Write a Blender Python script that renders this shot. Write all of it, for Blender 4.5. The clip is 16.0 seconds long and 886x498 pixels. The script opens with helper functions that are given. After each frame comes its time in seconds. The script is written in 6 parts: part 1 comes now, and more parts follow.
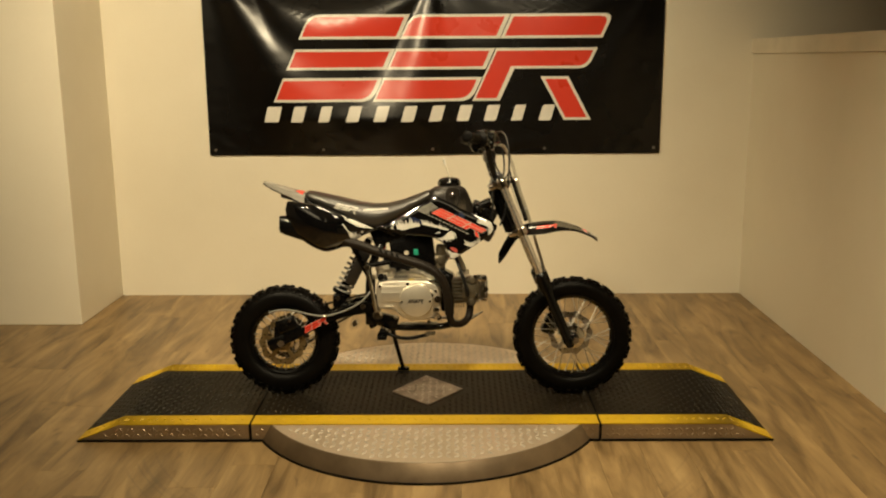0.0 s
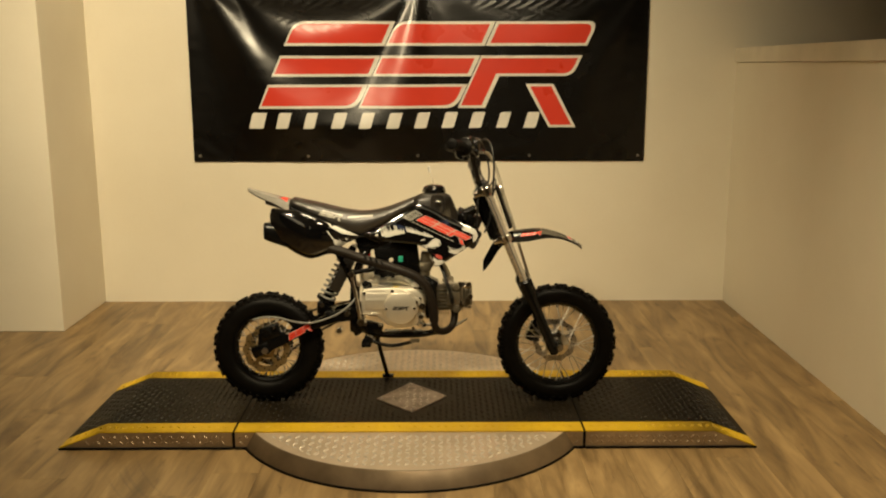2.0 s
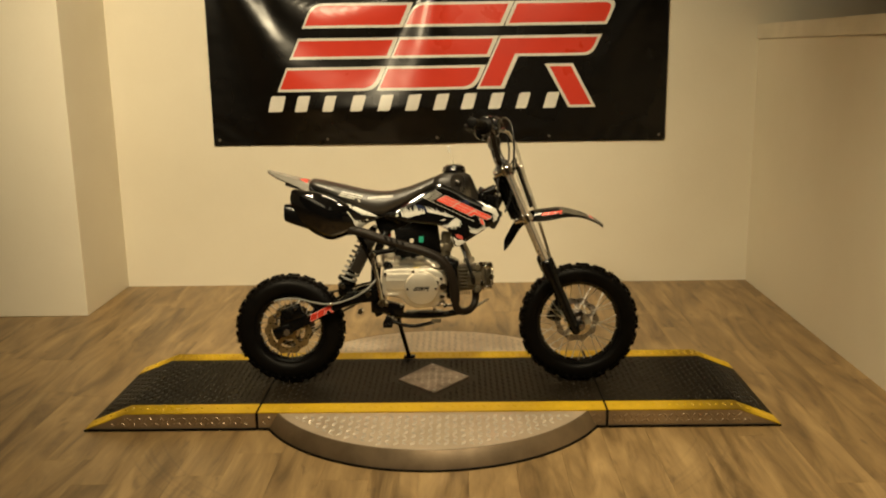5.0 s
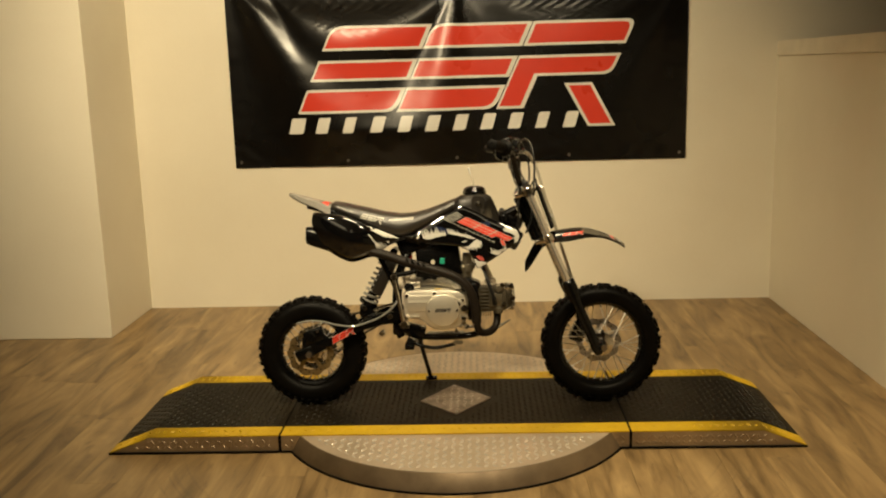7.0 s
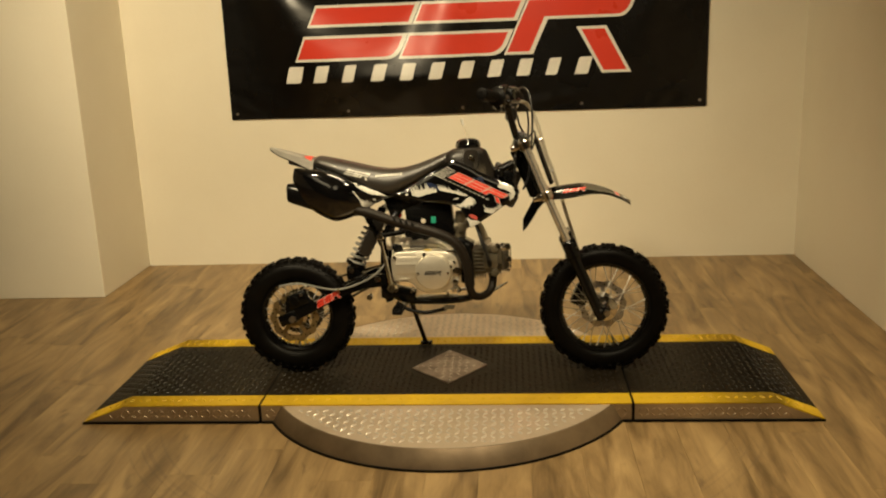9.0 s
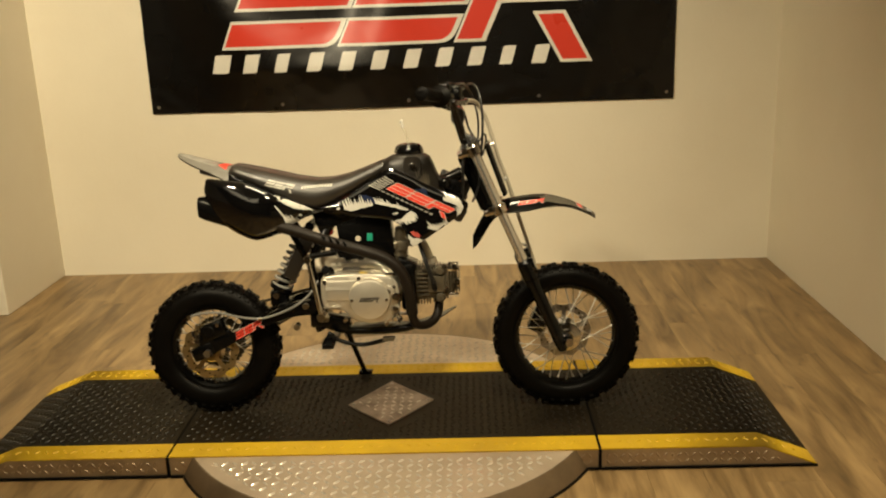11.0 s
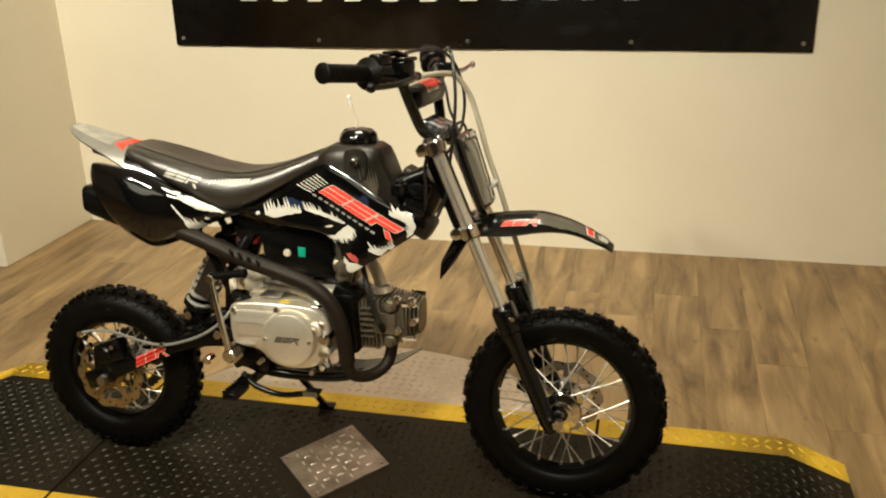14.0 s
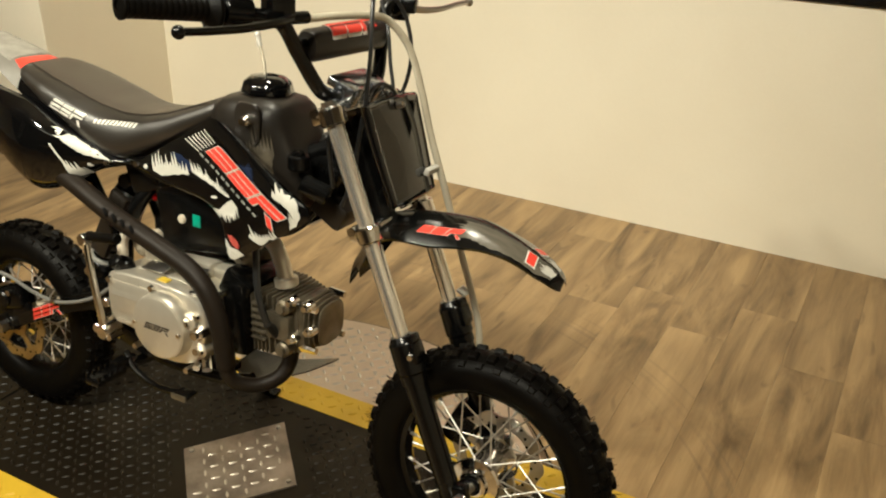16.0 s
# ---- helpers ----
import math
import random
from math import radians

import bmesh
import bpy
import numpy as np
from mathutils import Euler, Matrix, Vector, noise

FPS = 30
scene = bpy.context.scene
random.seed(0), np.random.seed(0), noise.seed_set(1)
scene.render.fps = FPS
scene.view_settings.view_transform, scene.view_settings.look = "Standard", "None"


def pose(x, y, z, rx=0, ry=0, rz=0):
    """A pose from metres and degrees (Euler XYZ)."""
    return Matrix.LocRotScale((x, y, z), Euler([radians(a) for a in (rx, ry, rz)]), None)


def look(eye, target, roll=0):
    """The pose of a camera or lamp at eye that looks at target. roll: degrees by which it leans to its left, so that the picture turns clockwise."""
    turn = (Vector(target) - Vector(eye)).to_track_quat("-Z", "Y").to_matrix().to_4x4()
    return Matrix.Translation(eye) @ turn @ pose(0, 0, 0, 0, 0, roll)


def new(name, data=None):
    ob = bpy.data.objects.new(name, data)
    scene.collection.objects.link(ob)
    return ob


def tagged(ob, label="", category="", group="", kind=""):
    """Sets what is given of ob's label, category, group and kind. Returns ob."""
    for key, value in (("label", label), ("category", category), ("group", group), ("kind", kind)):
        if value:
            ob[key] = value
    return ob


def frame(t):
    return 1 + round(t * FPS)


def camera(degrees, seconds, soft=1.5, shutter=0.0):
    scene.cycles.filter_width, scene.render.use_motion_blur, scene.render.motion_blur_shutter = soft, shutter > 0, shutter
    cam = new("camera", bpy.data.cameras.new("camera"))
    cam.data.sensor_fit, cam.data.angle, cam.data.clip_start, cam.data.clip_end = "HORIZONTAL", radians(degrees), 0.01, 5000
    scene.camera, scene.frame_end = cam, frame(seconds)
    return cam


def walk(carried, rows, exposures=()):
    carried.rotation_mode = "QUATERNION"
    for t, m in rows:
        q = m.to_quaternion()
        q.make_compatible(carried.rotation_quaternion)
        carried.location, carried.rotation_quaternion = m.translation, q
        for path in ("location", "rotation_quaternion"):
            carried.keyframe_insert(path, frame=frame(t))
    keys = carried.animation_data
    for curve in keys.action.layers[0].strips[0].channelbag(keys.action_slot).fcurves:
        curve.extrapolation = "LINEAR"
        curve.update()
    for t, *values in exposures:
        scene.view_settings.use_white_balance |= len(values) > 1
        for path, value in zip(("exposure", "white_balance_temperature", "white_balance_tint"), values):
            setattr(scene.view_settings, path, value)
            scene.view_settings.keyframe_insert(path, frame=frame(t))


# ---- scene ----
from mathutils.bvhtree import BVHTree
cam = camera(52.0, 16.0, soft=2.1)
PATH = [
    (0, (0.112, -3.249, 1.294), (0.088, -1.292, 0.885), -0.4),
    (0.5, (0.11, -3.247, 1.294), (0.085, -1.289, 0.889), 0.0),
    (1, (0.111, -3.251, 1.299), (0.082, -1.291, 0.902), 0.0),
    (1.5, (0.112, -3.249, 1.295), (0.086, -1.289, 0.895), 0.1),
    (2, (0.115, -3.249, 1.298), (0.123, -1.289, 0.902), -0.1),
    (2.5, (0.116, -3.245, 1.294), (0.125, -1.28, 0.921), 0.0),
    (3, (0.115, -3.253, 1.3), (0.126, -1.289, 0.922), -0.1),
    (3.5, (0.123, -3.247, 1.286), (0.139, -1.287, 0.886), -0.1),
    (4, (0.119, -3.245, 1.275), (0.108, -1.292, 0.847), -0.8),
    (6.5, (0.107, -3.241, 1.288), (0.045, -1.283, 0.885), -0.9),
    (7, (0.108, -3.245, 1.295), (0.029, -1.285, 0.905), -1.6),
    (7.5, (0.117, -3.193, 1.286), (-0.02, -1.246, 0.851), -0.7),
    (8, (0.174, -3.111, 1.282), (0.014, -1.166, 0.848), -0.2),
    (8.5, (0.195, -3.059, 1.273), (-0.018, -1.125, 0.81), -1.4),
    (9, (0.241, -3.01, 1.274), (0.088, -1.078, 0.778), -2.2),
    (9.5, (0.237, -2.861, 1.28), (0.202, -0.917, 0.81), -1.7),
    (12, (0.407, -2.399, 1.29), (0.279, -0.506, 0.658), -2.2),
    (12.5, (0.558, -2.244, 1.31), (0.276, -0.381, 0.64), 0.3),
    (13, (0.626, -2.056, 1.31), (0.264, -0.196, 0.671), -0.5),
    (13.5, (0.679, -1.843, 1.335), (0.35, 0.01, 0.658), 0.5),
    (14, (0.717, -1.724, 1.316), (0.273, 0.09, 0.599), -1.5),
    (14.5, (0.862, -1.578, 1.311), (0.161, 0.164, 0.622), -2.2),
    (15, (0.989, -1.437, 1.313), (0.152, 0.238, 0.611), -1.6),
    (15.5, (1.026, -1.216, 1.279), (0.257, 0.439, 0.462), 3.3),
    (16, (1.041, -1.069, 1.281), (0.201, 0.512, 0.39), 1.1),
]
EXPOSURES = [(0.0, 0.0, 6500, 10), (9.5, 0.0, 6500, 10), (12.0, 0.18, 5900, 10), (12.5, 0.22, 5800, 10), (14.0, 0.42, 5350, 10), (14.5, 0.49, 5200, 10), (15.0, 0.48, 5190, 10), (15.5, 0.45, 5230, 10), (16.0, 0.43, 5240, 10)]
walk(cam, [(t, look(eye, target, roll)) for t, eye, target, roll in PATH], EXPOSURES)

# ---- world and lamps ----
world = bpy.data.worlds.new("world")
world.use_nodes = True
world.node_tree.nodes["Background"].inputs[0].default_value = (0.9, 0.75, 0.5, 1)
world.node_tree.nodes["Background"].inputs[1].default_value = 0.005
scene.world = world
WARM = (1.0, 0.82, 0.51)


def spot(name, eye, target, watts, angle, blend, radius):
    data = bpy.data.lights.new(name, "SPOT")
    data.energy, data.color, data.spot_size, data.spot_blend, data.shadow_soft_size = watts, WARM, radians(angle), blend, radius
    ob = new(name, data)
    ob.matrix_world = look(eye, target)
    return ob


spot("ceiling_spot", (-1.10, -1.70, 2.5), (-0.64, 1.3, 1.25), 180, 82, 0.85, 0.08)
spot("ceiling_spot", (-0.85, -1.60, 2.5), (-0.51, 1.3, 1.25), 180, 82, 0.85, 0.08)
# this third spot is an added fill for the left wall and alcove side
spot("ceiling_spot", (0.40, -1.65, 2.5), (-0.85, 1.3, 1.25), 88, 80, 0.9, 0.12)
spot("unseen_flood", (0.10, 0.30, 2.68), (0.05, 0.05, 0.2), 88, 92, 0.95, 0.22)
# second flood added as fill for the front floor, disc and half wall
spot("unseen_flood", (0.54, -1.38, 2.68), (0.52, -0.76, 0.2), 226, 108, 0.9, 0.25)
# broad fill added behind the camera; stands for no particular lamp
glow = bpy.data.lights.new("room_fill", "AREA")
glow.shape, glow.size, glow.size_y, glow.energy, glow.color = "RECTANGLE", 2.0, 1.0, 12, WARM
new("room_fill", glow).matrix_world = pose(-1.2, -3.4, 2.7)


# ---- materials ----
def material(name, colour, rough=0.5, metal=0.0, second=None, scale=30.0, fine=300.0, bump=0.1, coat=0.0, rough_var=0.1, stretch=(1, 1, 1), depth=0.002, spec=0.5):
    """A surface with two scales of variation in colour and roughness and a fine relief."""
    m = bpy.data.materials.new(name)
    m.use_nodes = True
    nt = m.node_tree
    n, link = nt.nodes, nt.links.new
    p = n["Principled BSDF"]
    p.inputs["Metallic"].default_value = metal
    p.inputs["Coat Weight"].default_value = coat
    p.inputs["Coat Roughness"].default_value = 0.06
    p.inputs["Specular IOR Level"].default_value = spec
    co = n.new("ShaderNodeTexCoord")
    mp = n.new("ShaderNodeMapping")
    mp.inputs["Scale"].default_value = stretch
    link(co.outputs["Object"], mp.inputs[0])
    big, small = n.new("ShaderNodeTexNoise"), n.new("ShaderNodeTexNoise")
    big.inputs["Scale"].default_value, big.inputs["Detail"].default_value = scale, 6
    small.inputs["Scale"].default_value, small.inputs["Detail"].default_value = fine, 3
    link(mp.outputs[0], big.inputs["Vector"])
    link(mp.outputs[0], small.inputs["Vector"])
    mix = n.new("ShaderNodeMix")
    mix.data_type = "RGBA"
    second = second or tuple(c * 0.8 for c in colour)
    mix.inputs[6].default_value, mix.inputs[7].default_value = (*colour, 1), (*second, 1)
    add = n.new("ShaderNodeMath")
    add.operation = "MULTIPLY_ADD"
    add.inputs[1].default_value, add.inputs[2].default_value = 0.35, 0.0
    link(small.outputs[0], add.inputs[0])
    ramp = n.new("ShaderNodeMapRange")
    ramp.inputs[1].default_value, ramp.inputs[2].default_value = 0.38, 0.65
    link(big.outputs[0], ramp.inputs[0])
    sm = n.new("ShaderNodeMath")
    sm.operation = "MULTIPLY"
    link(ramp.outputs[0], sm.inputs[0])
    sm.inputs[1].default_value = 0.75
    tot = n.new("ShaderNodeMath")
    tot.use_clamp = True
    link(sm.outputs[0], tot.inputs[0])
    link(add.outputs[0], tot.inputs[1])
    link(tot.outputs[0], mix.inputs[0])
    link(mix.outputs[2], p.inputs["Base Color"])
    rr = n.new("ShaderNodeMapRange")
    rr.inputs[3].default_value, rr.inputs[4].default_value = max(0.02, rough - rough_var), min(1, rough + rough_var)
    link(big.outputs[0], rr.inputs[0])
    link(rr.outputs[0], p.inputs["Roughness"])
    if bump:
        b = n.new("ShaderNodeBump")
        b.inputs["Strength"].default_value, b.inputs["Distance"].default_value = bump, depth
        link(small.outputs[0], b.inputs["Height"])
        link(b.outputs[0], p.inputs["Normal"])
    return m


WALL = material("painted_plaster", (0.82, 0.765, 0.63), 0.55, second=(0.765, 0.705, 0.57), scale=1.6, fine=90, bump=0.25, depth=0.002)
# wall paint darkened: the dim room beyond the half wall is in the colour
SHADE_WALL = material("shaded_wall_paint", (0.46, 0.375, 0.26), 0.7, second=(0.40, 0.33, 0.23), scale=3, fine=80)
# dark only so that the banner and gloss plastics mirror a dim room
DIM_WALL = material("darkened_wall_paint", (0.10, 0.08, 0.055), 0.7, second=(0.085, 0.068, 0.047), scale=3, fine=80)
CEIL = material("ceiling_paint", (0.46, 0.42, 0.34), 0.8, scale=3, fine=80)
TRIM = material("trim_paint", (0.80, 0.74, 0.60), 0.45, scale=4, fine=150)
RUBBER = material("tyre_rubber", (0.0019, 0.0016, 0.0013), 0.42, second=(0.0034, 0.0028, 0.0022), scale=25, fine=400, bump=0.2, spec=0.09)
BASE_RUBBER = material("black_edging", (0.002, 0.002, 0.002), 0.6, spec=0.1)
BLACK = material("gloss_black_plastic", (0.002, 0.002, 0.0022), 0.08, scale=14, fine=250, bump=0.02, coat=0.6, rough_var=0.05)
FENDER = material("fender_plastic", (0.003, 0.003, 0.0028), 0.14, scale=14, fine=250, bump=0.03, spec=0.5, rough_var=0.05)
SATIN = material("satin_black_paint", (0.0022, 0.0022, 0.0022), 0.24, scale=20, fine=350, bump=0.06, spec=0.3)
MATT = material("matt_black_plastic", (0.0088, 0.0070, 0.0052), 0.38, second=(0.014, 0.0112, 0.0084), scale=15, fine=500, bump=0.12, spec=0.5)
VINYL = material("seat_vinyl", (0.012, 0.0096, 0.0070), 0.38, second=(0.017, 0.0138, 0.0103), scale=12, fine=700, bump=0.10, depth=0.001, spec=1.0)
# the seat vinyl lightened: sheen of the lit wall on top, as colour
SEAT_SHEEN = material("seat_sheen_vinyl", (0.036, 0.028, 0.021), 0.40, second=(0.048, 0.038, 0.029), scale=9, fine=700, bump=0.16, depth=0.001, spec=0.7)
PIPE = material("heat_proof_coating", (0.0125, 0.0088, 0.0058), 0.46, scale=20, fine=500, bump=0.25, spec=0.18)
CHROME = material("chrome", (0.78, 0.76, 0.72), 0.12, 1.0, scale=20, fine=300, bump=0.02, rough_var=0.05)
STANCHION = material("chromed_tube", (0.88, 0.85, 0.79), 0.18, 0.86, second=(0.76, 0.73, 0.67), scale=20, fine=300, bump=0.02, rough_var=0.06)
STEEL_DARK = material("oiled_steel", (0.10, 0.085, 0.060), 0.40, 0.8, second=(0.05, 0.042, 0.03), scale=20, fine=260, bump=0.08)
STEEL = material("brushed_steel", (0.52, 0.50, 0.47), 0.3, 1.0, second=(0.38, 0.36, 0.33), scale=14, fine=260, bump=0.08)
ALLOY = material("cast_alloy", (0.72, 0.675, 0.575), 0.33, 0.70, second=(0.64, 0.595, 0.50), scale=18, fine=500, bump=0.18, depth=0.001)
DARK_ALLOY = material("finned_alloy", (0.21, 0.182, 0.128), 0.36, 0.65, second=(0.11, 0.094, 0.066), scale=25, fine=400, bump=0.2)
BRASSY = material("brake_disc_steel", (0.46, 0.36, 0.19), 0.32, 0.9, second=(0.30, 0.225, 0.11), scale=35, fine=300, bump=0.08)
PLATE = material("tread_plate_steel", (0.70, 0.58, 0.45), 0.40, 0.42, second=(0.54, 0.44, 0.325), scale=7, fine=160, bump=0.15)
# worn tread tops, made paler still so the colour carries their glints
TREAD = material("worn_tread_glints", (0.94, 0.85, 0.73), 0.22, 0.35, scale=20, fine=200, bump=0.05)
# black treads lighter than the deck: some wear, and glints put in as colour
DECK_TREAD = material("worn_black_tread_glints", (0.022, 0.0158, 0.0085), 0.40, 0.0, second=(0.008, 0.0058, 0.0034), scale=5, fine=200, bump=0.05, spec=0.32)
COVER = material("stained_tread_plate", (0.40, 0.335, 0.275), 0.42, 0.7, second=(0.18, 0.145, 0.115), scale=16, fine=140, bump=0.15)
TAIL_TOP = material("tail_print_pale", (0.30, 0.285, 0.25), 0.34, second=(0.20, 0.19, 0.165), scale=40, fine=220, bump=0.03)
COVER_TREAD = material("dulled_tread_tops", (0.70, 0.62, 0.52), 0.36, 0.45, second=(0.50, 0.44, 0.36), scale=20, fine=200, bump=0.05)
TAIL = material("tail_print_grey", (0.115, 0.108, 0.092), 0.34, second=(0.16, 0.15, 0.13), scale=26, fine=260, bump=0.03)
SILVER = material("silver_print", (0.42, 0.41, 0.37), 0.25, second=(0.55, 0.53, 0.48), scale=25, fine=220, bump=0.03)
# steel of sides and skirt, browned: the mirrored floor is put into the colour
BAND = material("floor_tinted_band_steel", (0.50, 0.39, 0.265), 0.42, 0.6, second=(0.32, 0.24, 0.155), scale=9, fine=120, bump=0.1)
SKIRT = material("floor_tinted_skirt_steel", (0.24, 0.174, 0.106), 0.46, 0.5, second=(0.15, 0.107, 0.064), scale=9, fine=120, bump=0.1)
DECK = material("black_deck_paint", (0.0088, 0.0064, 0.0034), 0.50, second=(0.0190, 0.0135, 0.0068), scale=4, fine=120, bump=0.25, spec=0.14)
YELLOW = material("yellow_safety_paint", (0.72, 0.47, 0.010), 0.55, second=(0.56, 0.35, 0.010), scale=8, fine=140, bump=0.2)
BANNER = material("glossy_banner_vinyl", (0.0016, 0.0012, 0.0009), 0.27, second=(0.0024, 0.0018, 0.0014), scale=3, fine=260, bump=0.02, rough_var=0.035, spec=0.42)
RED = material("red_print", (0.68, 0.056, 0.030), 0.30, second=(0.64, 0.045, 0.024), scale=5, fine=200, bump=0.05)
# red print darkened, with the shade at the shroud's chin in the colour
SHADED_RED = material("shaded_red_print", (0.26, 0.020, 0.014), 0.3, second=(0.42, 0.08, 0.06), scale=60, fine=260, bump=0.03)
GLOSS_RED = material("gloss_red_plastic", (0.30, 0.006, 0.006), 0.12, scale=14, fine=250, bump=0.02, coat=0.5, rough_var=0.05)
WHITE = material("white_print", (0.78, 0.76, 0.70), 0.3, second=(0.70, 0.68, 0.62), scale=8, fine=200, bump=0.04)
CREAM = material("cream_cast_cover", (0.62, 0.55, 0.43), 0.4, scale=15, fine=300)
GREY = material("grey_print", (0.13, 0.13, 0.115), 0.38, second=(0.30, 0.30, 0.27), scale=14, fine=220, bump=0.03)
FENDER_PRINT = material("fender_print_grey", (0.125, 0.113, 0.088), 0.22, second=(0.066, 0.059, 0.045), scale=30, fine=220, bump=0.03, stretch=(0.3, 2.2, 1))
TANK_PRINT = material("tank_print_tan", (0.115, 0.098, 0.070), 0.32, second=(0.045, 0.038, 0.028), scale=45, fine=260, bump=0.03)
NAVY = material("navy_print", (0.016, 0.024, 0.058), 0.2, scale=20)
GREEN = material("green_label", (0.02, 0.30, 0.20), 0.3)
AMBER = material("yellow_label", (0.7, 0.5, 0.02), 0.35)
HOSE = material("clear_hose", (0.50, 0.46, 0.36), 0.3, second=(0.42, 0.38, 0.29), scale=20)
PAINT = material("white_graphics", (0.60, 0.585, 0.53), 0.3, second=(0.50, 0.49, 0.44), scale=30, fine=260, bump=0.03)
GREY_HOSE = material("grey_hose", (0.20, 0.195, 0.18), 0.4, scale=20)
SPRING = material("white_spring_paint", (0.29, 0.285, 0.26), 0.3, scale=20)
CABLE = material("black_cable", (0.010, 0.010, 0.010), 0.35)
SPOKE = material("zinc_spoke", (0.70, 0.67, 0.61), 0.34, 0.85, second=(0.58, 0.555, 0.51), scale=30, fine=300, bump=0.03)
BLUE_STEEL = material("clear_zinc", (0.62, 0.66, 0.72), 0.22, 1.0, scale=30)


def plank_material():
    """Weathered oak-look planks, each with its own tone, grain along the plank, knots and arc-shaped scuffs round the turntable."""
    m = bpy.data.materials.new("oak_look_vinyl")
    m.use_nodes = True
    nt = m.node_tree
    n, link = nt.nodes, nt.links.new
    p = n["Principled BSDF"]
    geo, info = n.new("ShaderNodeNewGeometry"), n.new("ShaderNodeObjectInfo")
    isl = geo.outputs["Random Per Island"]
    rnd = n.new("ShaderNodeMath")
    link(info.outputs["Random"], rnd.inputs[0])
    link(isl, rnd.inputs[1])
    shift = n.new("ShaderNodeVectorMath")
    shift.operation = "MULTIPLY_ADD"
    comb = n.new("ShaderNodeCombineXYZ")
    for i, k in enumerate((37.0, 91.0, 53.0)):
        mu = n.new("ShaderNodeMath")
        mu.operation = "MULTIPLY"
        mu.inputs[1].default_value = k
        link(rnd.outputs[0], mu.inputs[0])
        link(mu.outputs[0], comb.inputs[i])
    shift.inputs[1].default_value = (1, 1, 1)
    link(geo.outputs["Position"], shift.inputs[0])
    link(comb.outputs[0], shift.inputs[2])

    def noise_at(stretch, scale, detail, rough=0.55, distort=0.0):
        mp, t = n.new("ShaderNodeMapping"), n.new("ShaderNodeTexNoise")
        mp.inputs["Scale"].default_value = stretch
        link(shift.outputs[0], mp.inputs[0])
        link(mp.outputs[0], t.inputs["Vector"])
        t.inputs["Scale"].default_value, t.inputs["Detail"].default_value, t.inputs["Roughness"].default_value = scale, detail, rough
        t.inputs["Distortion"].default_value = distort
        return t.outputs[0]

    cloud = noise_at((1, 0.17, 1), 10.5, 5, 0.55, 1.1)
    grain = noise_at((1, 0.06, 1), 60, 4, 0.65, 0.6)
    fine = noise_at((1, 0.03, 1), 260, 2)
    ramp = n.new("ShaderNodeValToRGB")
    e = ramp.color_ramp.elements
    e[0].position, e[0].color = 0.30, (0.134, 0.083, 0.033, 1)
    e[1].position, e[1].color = 0.70, (0.48, 0.330, 0.151, 1)
    mid = ramp.color_ramp.elements.new(0.5)
    mid.color = (0.315, 0.208, 0.0915, 1)

    def mad(a, k, b):
        x = n.new("ShaderNodeMath")
        x.operation = "MULTIPLY_ADD"
        x.inputs[1].default_value = k
        link(a, x.inputs[0])
        if isinstance(b, float):
            x.inputs[2].default_value = b
        else:
            link(b, x.inputs[2])
        return x.outputs[0]

    frac = n.new("ShaderNodeMath")
    frac.operation = "FRACT"
    link(rnd.outputs[0], frac.inputs[0])
    value = mad(frac.outputs[0], 0.06, mad(fine, 0.06, mad(grain, 0.20, mad(cloud, 0.86, -0.115))))
    link(value, ramp.inputs[0])
    # scuff arcs left by the ramp ends
    sep = n.new("ShaderNodeVectorMath")
    sep.operation = "LENGTH"
    flat = n.new("ShaderNodeVectorMath")
    flat.operation = "MULTIPLY"
    flat.inputs[1].default_value = (1, 1, 0)
    link(geo.outputs["Position"], flat.inputs[0])
    link(flat.outputs[0], sep.inputs[0])
    rough_edge = noise_at((1, 1, 1), 4, 3)
    dist = mad(rough_edge, 0.003, sep.outputs["Value"])
    marks = None
    for radius, width in ((0.985, 0.004), (1.03, 0.006), (1.05, 0.003), (1.09, 0.004)):
        c = n.new("ShaderNodeMath")
        c.operation = "COMPARE"
        c.inputs[1].default_value, c.inputs[2].default_value = radius, width
        link(dist, c.inputs[0])
        marks = c.outputs[0] if marks is None else mad(c.outputs[0], 1.0, marks)
    patch = n.new("ShaderNodeMapRange")
    patch.inputs[1].default_value, patch.inputs[2].default_value, patch.inputs[4].default_value = 0.40, 0.65, 0.26
    link(noise_at((1, 1, 1), 2.2, 3), patch.inputs[0])
    wear = n.new("ShaderNodeMath")
    wear.operation, wear.use_clamp = "MULTIPLY", True
    link(marks, wear.inputs[0])
    link(patch.outputs[0], wear.inputs[1])
    mix = n.new("ShaderNodeMix")
    mix.data_type = "RGBA"
    mix.inputs[7].default_value = (0.10, 0.07, 0.045, 1)
    # knots and dark flecks along the grain
    knot = n.new("ShaderNodeMapRange")
    knot.inputs[1].default_value, knot.inputs[2].default_value, knot.inputs[4].default_value = 0.64, 0.74, 0.50
    link(noise_at((1, 0.3, 1), 24, 2, 0.5, 0.4), knot.inputs[0])
    knots = n.new("ShaderNodeMix")
    knots.data_type = "RGBA"
    knots.inputs[7].default_value = (0.105, 0.066, 0.032, 1)
    link(knot.outputs[0], knots.inputs[0])
    link(ramp.outputs[0], knots.inputs[6])
    link(wear.outputs[0], mix.inputs[0])
    link(knots.outputs[2], mix.inputs[6])
    link(mix.outputs[2], p.inputs["Base Color"])
    rr = n.new("ShaderNodeMapRange")
    rr.inputs[3].default_value, rr.inputs[4].default_value = 0.30, 0.50
    link(grain, rr.inputs[0])
    link(rr.outputs[0], p.inputs["Roughness"])
